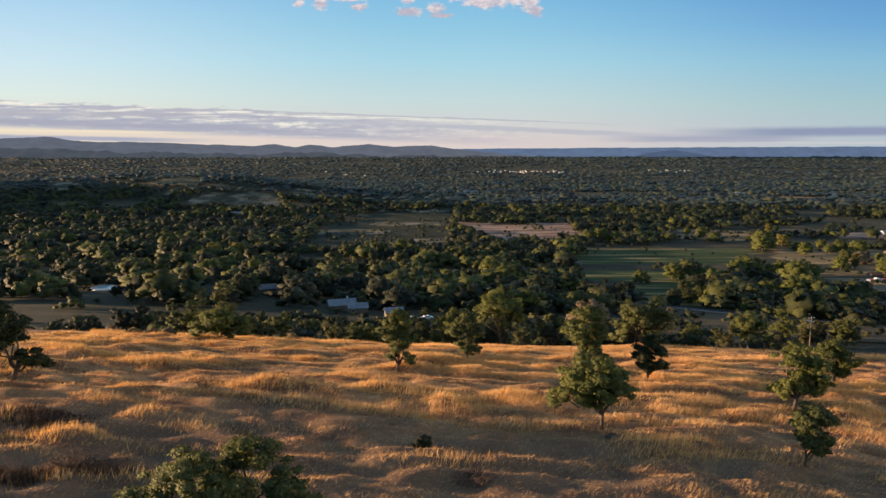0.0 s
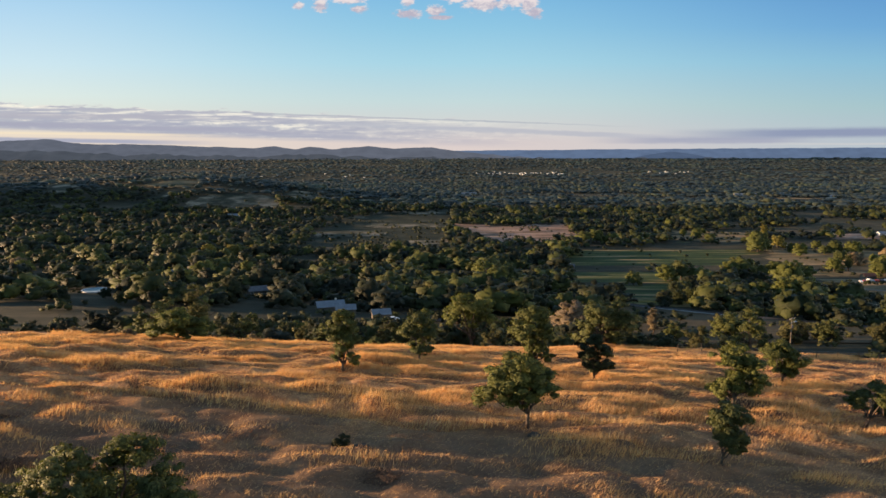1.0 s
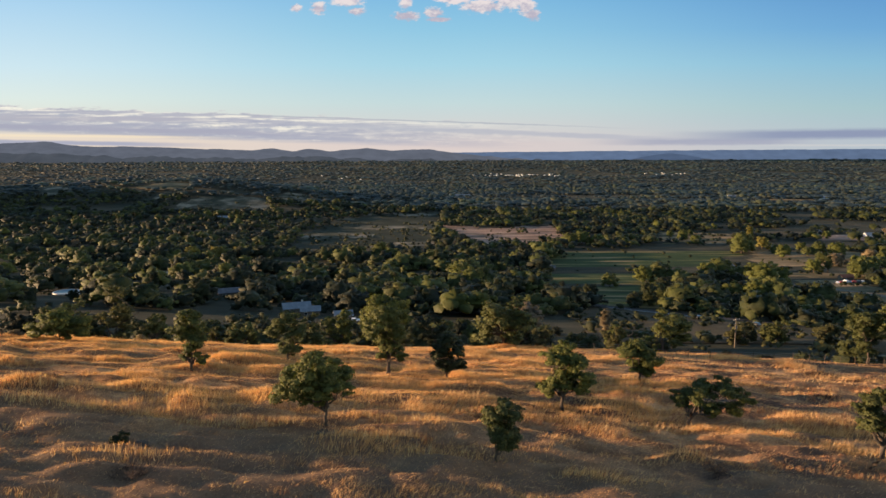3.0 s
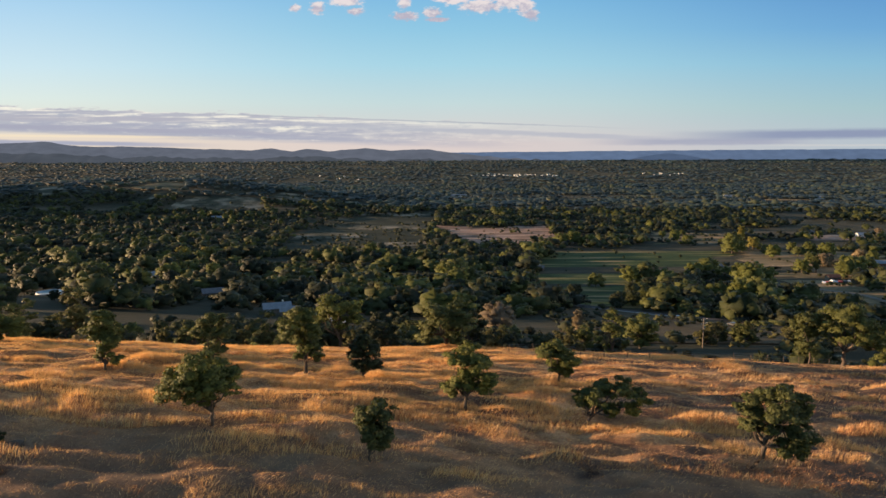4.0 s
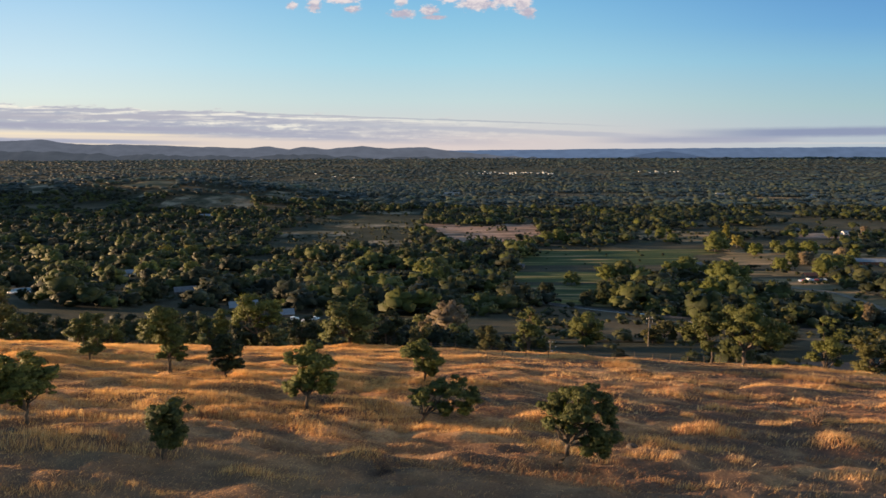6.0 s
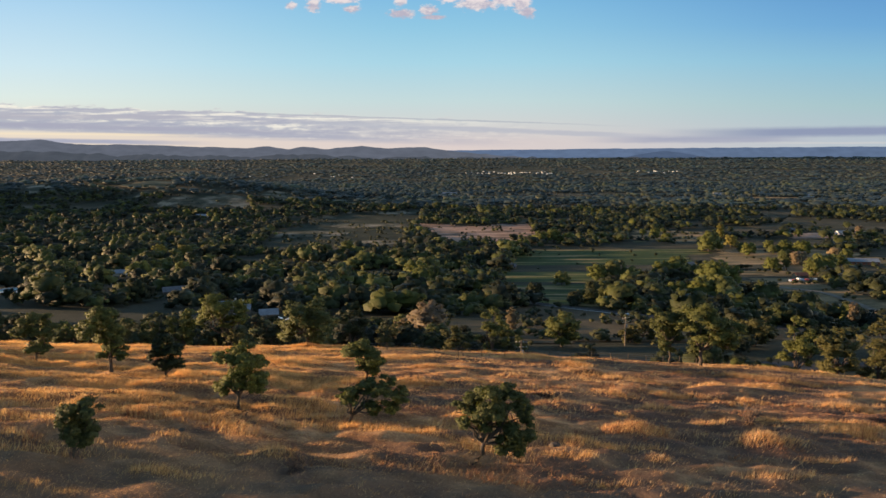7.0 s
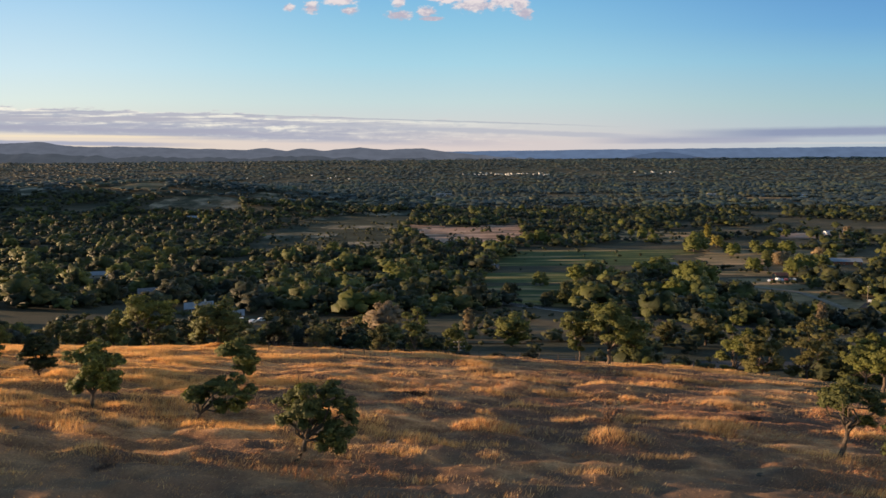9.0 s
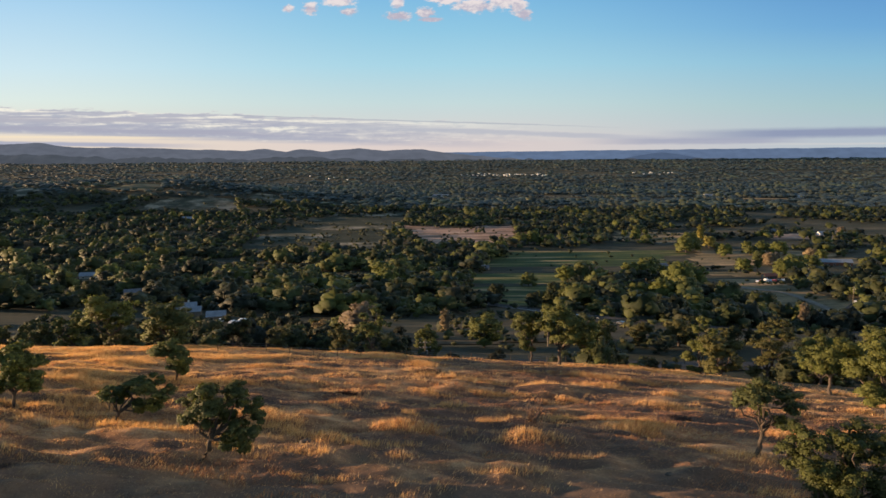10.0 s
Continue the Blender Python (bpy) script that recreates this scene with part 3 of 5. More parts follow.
def ribbon(name, line, wide, material, label, lift=0.35, category="road"):
    """A road laid along a bent line."""
    p = np.asarray(line, float)
    s = np.concatenate([[0], np.cumsum(np.linalg.norm(np.diff(p, axis=0), axis=1))])
    q = np.linspace(0, s[-1], int(s[-1] / 4) + 2)
    c = np.stack([np.interp(q, s, p[:, 0]), np.interp(q, s, p[:, 1])], 1)
    for _ in range(6):
        c[1:-1] = (c[:-2] + 2 * c[1:-1] + c[2:]) / 4
    d = np.gradient(c, axis=0)
    d /= np.linalg.norm(d, axis=1)[:, None]
    nrm = np.stack([-d[:, 1], d[:, 0]], 1)
    rows = [c + nrm * o for o in (-wide / 2, -wide / 4, 0, wide / 4, wide / 2)]
    zc = land(c[:, 0], c[:, 1]) + lift
    v = np.concatenate([np.column_stack([r, zc]) for r in rows])
    n = len(c)
    f = [(k * n + i, k * n + i + 1, (k + 1) * n + i + 1, (k + 1) * n + i) for k in range(4) for i in range(n - 1)]
    tagged(part(name, mesh_of(name, v, np.array(f)[:, ::-1], material, True)), label, category, kind="structure")
    return c, nrm, zc

# ---- oaks on the golden slope ----
tree("oak_tree", 12.1, 49.7, [(-3.2, 2.7, 0.95), (-2.3, 4.0, 1.1), (-1.2, 4.7, 1.2), (0.1, 4.7, 1.2), (1.2, 4.1, 1.0), (1.5, 3.1, 0.9), (0.1, 3.3, 1.2), (-1.4, 3.0, 1.2), (-2.6, 3.2, 1.1), (-0.9, 3.9, 1.4), (-0.6, 2.3, 0.8), (-0.5, 5.3, 0.8), (0.5, 3.9, 1.3), (-2.0, 3.5, 1.2)],
     "round-crowned green oak alone in dry golden grass", leaves=12000, girth=0.15, fork=1.4, seed=3)
tree("oak_tree", 25.0, 44.6, [(-0.4, 3.5, 0.9), (0.8, 3.6, 1.0), (0.2, 2.5, 1.0), (1.1, 2.1, 0.8), (0.2, 1.8, 0.7), (0.9, 1.5, 0.5)],
     "small dark oak with foliage close to the ground", OAK_LEAF, 6000, girth=0.10, fork=0.8, seed=4)
tree("oak_tree", -4.5, 66.2, [(-0.1, 5.7, 1.2), (-0.7, 4.3, 1.3), (0.8, 4.0, 1.2), (0.1, 2.9, 1.3), (-0.6, 1.6, 0.7), (1.2, 1.4, 0.8)],
     "tall narrow oak with a ragged crown on dry grass", OAK_LEAF, 6000, 0.15, 0.15, 1.0, seed=5)
tree("oak_tree", 2.8, 77.1, [(0.1, 5.1, 1.3), (-0.9, 3.8, 1.3), (1.1, 3.7, 1.2), (-0.2, 1.7, 1.2), (0.8, 1.5, 0.8)],
     "slender oak near the brow of the hill", leaves=5500, size=0.15, girth=0.13, fork=1.0, seed=6)
tree("oak_tree", 15.3, 70.1, [(-0.1, 6.6, 1.5), (-1.2, 5.1, 1.5), (0.9, 4.8, 1.3), (-0.4, 3.6, 1.5), (0.5, 2.7, 1.1), (1.4, 2.1, 0.7), (-0.7, 2.2, 0.7)],
     "tall oak with a loose layered crown and bare trunk", leaves=7500, size=0.15, girth=0.19, fork=1.5, seed=7)
tree("oak_tree", 21.6, 69.5, [(0.1, 4.4, 1.1), (-0.7, 3.3, 1.1), (1.1, 3.3, 1.1), (0.2, 1.9, 1.3), (-1.0, 2.8, 0.7), (1.5, 1.9, 0.7)],
     "small very dark oak with a forked crown", DARK_LEAF, 5500, 0.14, 0.13, 0.9, seed=8)
tree("oak_tree", 32.4, 60.2, [(0.3, 6.0, 1.0), (0.8, 4.6, 1.2), (0.2, 5.4, 1.3), (-1.2, 5.3, 0.9), (1.5, 4.5, 1.3), (2.0, 3.2, 1.2), (-0.1, 3.2, 1.4), (-1.2, 2.4, 1.1), (-1.9, 2.6, 0.6), (1.7, 2.4, 1.1)],
     "spreading oak with drooping lower boughs", leaves=8500, size=0.14, girth=0.17, fork=1.6, seed=9)
tree("oak_tree", 43.2, 72.9, [(0.0, 4.0, 1.4), (-1.3, 3.5, 1.2), (1.0, 2.8, 1.3), (-0.3, 1.9, 1.2), (1.0, 1.2, 0.9), (-1.0, 4.4, 0.8)],
     "leaning olive oak with a bare trunk on dry grass", OAK_LEAF, 6000, 0.15, 0.14, 1.0, 0.2, seed=10)
tree("oak_tree", 43.3, 58.0, [(0.6, 2.8, 1.0), (1.7, 3.4, 1.1), (3.5, 3.6, 1.1), (4.8, 2.8, 0.8), (-0.2, 2.1, 0.8), (2.4, 1.7, 1.1), (4.0, 1.9, 0.9), (-0.7, 2.8, 0.5)],
     "low wide oak leaning far over to one side", OAK_LEAF, 7000, 0.14, 0.16, 1.0, 0.3, seed=11)
tree("oak_tree", 54.4, 49.2, [(0.5, 6.0, 1.0), (1.6, 6.5, 1.0), (2.7, 6.4, 0.9), (3.6, 5.9, 0.8), (0.1, 5.0, 1.0), (1.3, 5.0, 1.2), (-1.1, 5.5, 0.5), (-0.5, 4.1, 0.7), (0.9, 4.0, 0.9), (2.1, 4.1, 0.9), (3.1, 3.2, 1.0), (4.0, 2.8, 1.0), (2.7, 2.2, 0.9), (3.7, 1.9, 0.9), (4.3, 4.7, 0.8), (4.6, 3.7, 0.8), (2.3, 5.4, 0.9)],
     "large oak with a slanting trunk and drooping crown", leaves=16000, size=0.13, girth=0.2, fork=2.4, lean=1.0, seed=12, sink=0.5)
tree("oak_tree", 104.5, 58.2, [(0.0, 7.2, 1.2), (-1.6, 6.4, 1.2), (1.6, 6.4, 1.4), (-2.4, 5.6, 0.8), (2.7, 5.3, 1.0), (0.8, 4.5, 0.8), (1.9, 3.7, 0.9), (-0.5, 6.4, 1.0)],
     "open-crowned oak with a forked bare trunk", leaves=7000, size=0.14, girth=0.22, fork=2.6, lean=0.4, seed=13)
# darker leaf colour stands in for the shade over this oak
tree("oak_tree", 103.5, 43.1, [(-2.5, 8.2, 1.3), (-0.4, 8.4, 1.2), (1.7, 8.4, 1.3), (-3.1, 6.5, 1.2), (-1.3, 6.1, 1.7), (1.3, 6.1, 1.7), (2.9, 7.3, 1.5), (0.0, 4.0, 1.9), (2.5, 4.4, 1.5)],
     "broad leafy oak low on the near slope", leaf=WOOD_LEAF, leaves=14000, size=0.13, girth=0.25, fork=2.2, seed=14)
tree("oak_tree", 130.3, 78.4, [(-1.8, 8.9, 2.3), (-2.8, 6.1, 2.0), (-0.7, 6.8, 2.3), (-1.4, 3.2, 2.1), (-3.2, 3.9, 1.4), (1.4, 10.0, 2.6), (2.1, 6.1, 2.6)],
     "tall full green oak by the field corner", leaves=10000, size=0.2, girth=0.28, fork=2.5, seed=15)
tree("oak_tree", 131.7, 93.7, [(-2.3, 6.7, 2.0), (0.7, 7.1, 2.2), (3.2, 6.3, 2.0), (-1.0, 4.5, 1.7), (1.9, 4.2, 1.7), (-3.5, 5.0, 1.2), (-0.6, 8.4, 1.0)],
     "wide oak with bare limbs at the field edge", leaves=7500, size=0.19, girth=0.25, fork=2.8, seed=16)
tree("oak_tree", -9.5, 27.2, [(-1.2, 5.5, 0.9), (-2.4, 4.8, 1.0), (1.0, 5.4, 1.0), (2.4, 4.6, 1.0), (0.1, 4.7, 1.1), (-0.6, 4.0, 1.1), (1.3, 3.7, 1.1), (0.0, 5.0, 1.0), (-3.3, 4.3, 1.0), (3.4, 4.1, 1.0), (-2.0, 4.0, 1.1), (2.3, 3.6, 1.1), (-0.2, 3.2, 1.2)],
     "dense green oak near the top of the slope", leaves=19000, size=0.09, girth=0.16, fork=1.5, seed=17)
tree("oak_tree", -34.2, 52.1, [(0.0, 3.8, 1.6), (1.8, 2.2, 1.1), (2.6, 1.6, 0.7), (-1.8, 3.4, 2.0), (-0.9, 5.8, 1.7), (-2.2, 5.1, 2.0), (0.9, 4.7, 0.9)],
     "dark wide oak with a leaning trunk", DARK_LEAF, 9500, 0.14, 0.18, 1.3, 0.5, seed=18)
tree("bush", -28.2, 84.1, [(0.0, 2.3, 2.0), (-2.2, 1.7, 1.5), (2.3, 1.8, 1.6), (-1.1, 2.5, 1.7), (1.1, 1.0, 1.1), (1.0, 2.7, 1.5), (-3.0, 1.0, 0.8), (3.2, 1.0, 0.9)],
     "round olive-green bush on the brow of the hill", LIGHT_LEAF, 6500, 0.16, 0.10, 0.4, seed=19, group="bushes on the slope", category="bush")
# along the far brow and just behind it
tree("oak_tree", 93.0, 102.3, [(0.0, 8.0, 2.6), (-2.3, 6.7, 2.0), (2.7, 6.2, 2.4), (4.1, 3.9, 1.8), (0.9, 4.8, 2.3), (5.0, 6.2, 1.5), (-1.4, 8.7, 1.5)],
     "tall oak with a pale forked trunk at the fence", leaves=8500, size=0.2, girth=0.3, fork=2.8, seed=22)
tree("oak_tree", 88.7, 104.2, [(-1.4, 7.1, 1.7), (0.0, 5.2, 1.9), (-2.3, 6.1, 1.1), (-0.9, 2.9, 1.3), (0.5, 7.8, 1.3)],
     "slim oak beside the fence", leaves=5500, size=0.2, girth=0.16, fork=2.0, seed=23)
tree("oak_tree", 10.8, 123.5, [(-0.7, 9.6, 2.6), (-3.3, 8.5, 1.9), (2.4, 9.1, 2.1), (0.3, 7.0, 1.7), (-2.3, 10.6, 1.6), (3.4, 7.4, 1.3), (-3.8, 6.9, 1.2)],
     "tall light green oak with a forked trunk below the brow", LIGHT_LEAF, 6500, 0.22, 0.3, 3.4, seed=27)
tree("bush", 75.5, 111.5, [(0.0, 0.8, 0.9), (1.1, 0.6, 0.7), (-0.9, 0.6, 0.7)], "low dark bush at the fence", DARK_LEAF, 1500, 0.14, 0.06, 0.3, seed=30, group="bushes on the slope", category="bush")
tree("bush", -1.2, 44.3, [(0.0, 0.55, 0.55), (-0.5, 0.4, 0.4)], "small grey-green shrub beside a rock", DARK_LEAF, 1500, 0.08, 0.04, 0.2, seed=31, group="bushes on the slope", category="bush")
tree("bush", 100.2, 106.0, [(0.0, 0.8, 0.9), (0.8, 0.6, 0.7)], "low green bush on the bank", LIGHT_LEAF, 1300, 0.15, 0.05, 0.3, seed=32, group="bushes on the slope", category="bush")
tree("bush", 107.0, 109.0, [(0.0, 0.7, 0.8), (0.9, 0.5, 0.6)], "low olive bush on the bank", LIGHT_LEAF, 1200, 0.15, 0.05, 0.3, seed=33, group="bushes on the slope", category="bush")
for i, (bx, by) in enumerate(((-39.0, 89.0), (-36.5, 88.0), (-42.5, 91.0), (-20.5, 90.5), (-46.0, 93.0))):
    tree("bush", bx, by, [(0.0, 0.6, 0.7), (0.8, 0.4, 0.5), (-0.7, 0.4, 0.5)], "low rusty brush along the brow", BROWN_LEAF, 900, 0.14, 0.05, 0.25, seed=40 + i, group="bushes on the slope", category="bush")



def crown_plan(seed, wide, tall, low=0.3, n=9):
    """Lobes of a broad uneven crown: narrow at the top, widest below the middle."""
    rng = np.random.RandomState(seed)
    out = []
    for k in range(n):
        h = tall * (low + (0.97 - low) * (k + rng.rand()) / n)
        half = 0.5 * wide * math.sqrt(max(0.08, 1 - ((h / tall - 0.5) / 0.55) ** 2))
        r = wide * rng.uniform(0.13, 0.21)
        out.append(((-1) ** k * half * rng.uniform(0.15, 0.85), max(r, h - 0.7 * r), r))
    out.append((0.0, tall * (0.5 + 0.4 * low), 0.3 * wide))
    return out


# trees just behind the brow: x, y, height, width, how bare the trunk is, leaf
BEHIND = [
    (30.6, 102.5, 8.6, 10.4, 0.25, OAK_LEAF, "broad dark oak with a bare trunk behind the brow"), (35.0, 121.0, 9.8, 6.6, 0.1, DARK_LEAF, "dark round oak behind the brow"),
    (1.4, 126.3, 10.2, 7.2, 0.2, OAK_LEAF, "olive oak behind the brow of the hill"), (-4.5, 126.0, 9.0, 5.2, 0.1, OAK_LEAF, "olive oak behind the brow of the hill"), (19.4, 121.0, 8.2, 5.6, 0.1, DARK_LEAF, "dark round oak behind the brow"),
    (40.3, 132.4, 9.4, 7.2, 0.1, OLIVE_DRY, "golden-olive dome-shaped tree below the brow"), (54.0, 126.0, 8.8, 6.0, 0.1, OLIVE_DRY, "small golden-olive tree below the brow"),
    (61.0, 119.5, 11.0, 6.4, 0.2, OAK_LEAF, "tall green oak below the brow"), (86.0, 187.0, 11.8, 12.0, 0.15, OAK_LEAF, "broad brownish oak below the field"),
    (86.5, 154.0, 6.8, 5.4, 0.1, DARK_LEAF, "low dark tree below the field"), (108.0, 196.0, 6.2, 7.0, 0.1, OLIVE_DRY, "low olive-brown tree beside a pole"),
    (114.4, 205.0, 7.2, 7.6, 0.1, OLIVE_DRY, "olive-brown tree beside the valley lawn"), (124.0, 207.0, 7.0, 8.6, 0.1, OLIVE_DRY, "broad olive-brown tree beside the valley lawn"),
]
FIELD_END = [
    (135.5, 153.0, 17.5, 9.8, 0.1, OAK_LEAF, "tall full green tree leafy to the ground"), (141.0, 132.0, 15.4, 9.0, 0.1, OLIVE_DRY, "tall grey-brown tree with thin foliage"),
    (129.0, 126.0, 11.0, 8.6, 0.3, OLIVE_DRY, "olive-brown half-bare oak with a spreading top"), (141.5, 113.5, 10.0, 8.4, 0.2, OAK_LEAF, "green oak behind the field corner"),
    (-44.0, 131.0, 14.8, 9.0, 0.1, OLIVE_DRY, "tall golden-olive tree behind the brow"), (-42.0, 110.0, 7.8, 7.2, 0.1, OAK_LEAF, "dark olive oak behind the brow of the hill"),
    (-26.5, 109.4, 6.2, 4.6, 0.1, OAK_LEAF, "small olive oak behind the brow"), (-13.7, 115.0, 5.2, 6.0, 0.05, OAK_LEAF, "low rounded olive tree behind the brow"),
    (-19.2, 115.0, 4.6, 3.6, 0.05, OLIVE_DRY, "small rounded olive tree behind the brow"), (-4.6, 115.0, 5.2, 3.4, 0.05, OLIVE_DRY, "small rounded olive tree behind the brow"),
    (-1.2, 116.0, 5.4, 3.4, 0.05, OAK_LEAF, "small rounded green tree behind the brow"), (14.0, 117.0, 5.0, 3.6, 0.05, OLIVE_DRY, "small golden bushy tree behind the brow"),
    (-60.0, 128.0, 9.0, 8.0, 0.1, DARK_LEAF, "dark oak behind the brow of the hill"), (-34.5, 124.0, 7.4, 5.6, 0.02, DARK_LEAF, "very dark tree leafy to the ground"),
]
LOWER = [
    (41.0, 178.0, 10.4, 6.4, 0.1, BROWN_LEAF, "pale brown cone-shaped tree below the brow"), (69.0, 185.0, 7.4, 7.0, 0.1, OAK_LEAF, "olive tree beside the valley lawn"),
    (71.0, 168.0, 6.2, 6.0, 0.1, OAK_LEAF, "low olive tree below the field"), (82.0, 131.0, 3.4, 2.8, 0.1, OAK_LEAF, "small round bushy tree below the field"),
    (122.0, 201.0, 7.6, 8.0, 0.1, OAK_LEAF, "low olive tree beside the valley lawn"), (144.0, 193.0, 10.0, 11.0, 0.1, OLIVE_DRY, "broad olive-brown tree beside the near road"),
    (132.0, 192.0, 8.4, 9.0, 0.1, OLIVE_DRY, "low olive-brown tree beside the near road"), (160.0, 190.0, 8.0, 8.0, 0.1, DARK_LEAF, "dark tree beside the near road"),
]
for i, (x, y, tall, wide, low, leaf, label) in enumerate(BEHIND + FIELD_END + LOWER):
    tree("bush" if tall < 3.5 else "oak_tree", x, y, crown_plan(300 + i, wide, tall, low), label, leaf, int(90 * min(wide, 8) * math.sqrt(tall * wide) ** 0.5 * 2.2), 0.19 if y < 150 else 0.26, 0.03 * wide, max(0.25, low) * 0.8 * tall, seed=300 + i, group="trees behind the brow", sink=0.4)

# ---- valley trees: a few shapes, each tree its own thing ----
def dome_lobes(rng, tall, wide, low=0.3, pieces=20, small=0.3, big=0.58, core=1):
    """Many small lobes on a few boughs, wider below than above, never even."""
    out = []
    turn = rng.uniform(0, 2 * math.pi)
    lean = rng.uniform(0.0, 0.22)
    for k in range(pieces):
        h = low + (0.93 - low) * ((k + rng.rand()) / pieces) ** 0.85
        reach = wide * math.sqrt(max(0.05, 1 - ((h - 0.42) / 0.56) ** 2)) * rng.uniform(0.6, 1.0)
        a = turn + 2.4 * k + rng.uniform(-0.4, 0.4)
        s = wide * rng.uniform(small, big) * (1.1 - 0.35 * h)
        out.append((reach * math.cos(a) + lean * wide * h, reach * math.sin(a), tall * h - 0.3 * s, s, s, s * 0.72))
    out += [(0.4 * lean * wide, 0, tall * 0.52, wide * 0.7, wide * 0.7, tall * 0.35)] * core
    return out


SHAPES = []
for k in range(10):
    rng = np.random.RandomState(100 + k)
    tall, wide = rng.uniform(8.0, 10.5), rng.uniform(4.3, 6.0)
    if k >= 8:
        tall, wide = 12.0, 2.6
    lobes = dome_lobes(rng, tall, wide, 0.2, 24, 0.2, 0.40, 1)
    crown = both_of(clumps(rng, lobes, 1, 0.84, 0.22, 0.75, 0.1), leaf_cloud(rng, lobes, 1250, 0.30, 0.02, 0.5, 0.14, 0.9, 0.6, 0.2))
    trunk = [tube(bent(rng, (0, 0, -1.0), (0.3, 0, tall * 0.5), 5, 0.03), np.linspace(0.38, 0.16, 5), 6)]
    for lx, ly, lz, *_ in lobes[1:4]:
        trunk.append(tube(bent(rng, (0.2, 0, tall * 0.3), (lx, ly, lz), 5, 0.06), np.linspace(0.17, 0.05, 5), 5))
    SHAPES.append((crown, mesh_of("trunk", *join(trunk), BARK, True)))
CROWNS = {}


def valley_tree(k, leaf, x, y, size, turn, label, name="valley_tree", group="trees in the valley"):
    key = (k, leaf.name)
    if key not in CROWNS:
        CROWNS[key] = leaf_mesh("crown", SHAPES[k][0], leaf)
    th = thing(name, x, y, float(land_smooth(x, y)), turn, label, "tree", group)
    th.scale = (size, size, size * (0.92 + 0.16 * ((k * 7) % 5) / 4))
    part("trunk", SHAPES[k][1], th)
    part("crown", CROWNS[key], th)
    return th


# trees that stand out by colour or place: x, y, size, shape, leaf
NEAR_ROAD = [
    (48, 214, 1.3, 1, BROWN_LEAF, "dry pinkish-brown tree among green ones"), (75, 220, 0.85, 8, BROWN_LEAF, "pale dry cone-shaped tree"), (238, 300, 1.1, 9, BROWN_LEAF, "thin tall bare poplar by the road"),
    (150, 352, 1.0, 6, DARK_LEAF, "dark tree of the hedge by the road"), (160, 349, 0.9, 4, DARK_LEAF, "dark tree of the hedge by the road"), (171, 345, 1.1, 1, DARK_LEAF, "dark tree of the hedge by the road"),
    (182, 340, 1.1, 3, DARK_LEAF, "dark tree of the hedge by the road"), (194, 336, 1.0, 7, DARK_LEAF, "dark tree of the hedge by the road"), (206, 330, 1.0, 0, WOOD_LEAF, "olive tree of the hedge by the road"),
    (218, 338, 1.1, 2, DARK_LEAF, "dark tree of the hedge by the road"), (198, 352, 1.0, 5, WOOD_LEAF, "olive tree of the hedge by the road"), (178, 358, 1.0, 2, WOOD_LEAF, "olive tree of the hedge by the road"),
    (92, 350, 1.0, 7, DARK_LEAF, "dark tree by the road"), (20, 172, 0.9, 0, OAK_LEAF, "olive tree below the brow"), (122, 353, 0.9, 1, DARK_LEAF, "dark tree of the hedge by the road"),
    (132, 360, 1.0, 3, DARK_LEAF, "dark tree of the hedge by the road"), (174, 330, 1.2, 3, OAK_LEAF, "round olive tree behind the valley road"), (-95, 322, 1.3, 2, DARK_LEAF, "broad dark tree beside a house"),
    (-103, 326, 1.2, 6, DARK_LEAF, "broad dark tree beside a house"),
]
MEADOW_END = [
    (40, 418, 1.6, 2, LIGHT_LEAF, "bright green leafy cottonwood"), (46, 385, 1.4, 0, LIGHT_LEAF, "bright green leafy cottonwood"), (199, 380, 1.7, 3, LIGHT_LEAF, "broad light green cottonwood beside the meadow"),
    (188, 388, 1.4, 5, LIGHT_LEAF, "broad light green cottonwood beside the meadow"), (212, 378, 1.5, 7, LIGHT_LEAF, "broad light green cottonwood beside the meadow"), (222, 405, 1.5, 6, OAK_LEAF, "olive tree by the lot"),
    (128, 370, 0.9, 5, WOOD_LEAF, "olive tree at the meadow's near end"), (141, 366, 1.1, 0, DARK_LEAF, "dark tree at the meadow's near end"), (138, 380, 1.1, 2, WOOD_LEAF, "olive tree at the meadow's near end"),
    (152, 374, 1.2, 6, DARK_LEAF, "dark tree at the meadow's near end"), (146, 394, 1.1, 4, OAK_LEAF, "olive tree at the meadow's near end"), (159, 388, 1.2, 7, DARK_LEAF, "dark tree at the meadow's near end"),
    (156, 408, 1.2, 1, WOOD_LEAF, "olive tree at the meadow's near end"), (168, 400, 1.2, 3, DARK_LEAF, "dark tree at the meadow's near end"), (171, 418, 1.3, 5, WOOD_LEAF, "olive tree at the meadow's near end"),
    (181, 408, 1.2, 0, DARK_LEAF, "dark tree at the meadow's near end"), (104, 381, 1.1, 4, DARK_LEAF, "dark tree at the meadow's near end"), (-140, 372, 1.1, 8, DARK_LEAF, "narrow dark tree in a yard"),
    (-172, 385, 1.6, 4, DARK_LEAF, "tall dark tree beside the pool"), (-180, 392, 1.5, 1, DARK_LEAF, "tall dark tree beside the pool"),
]
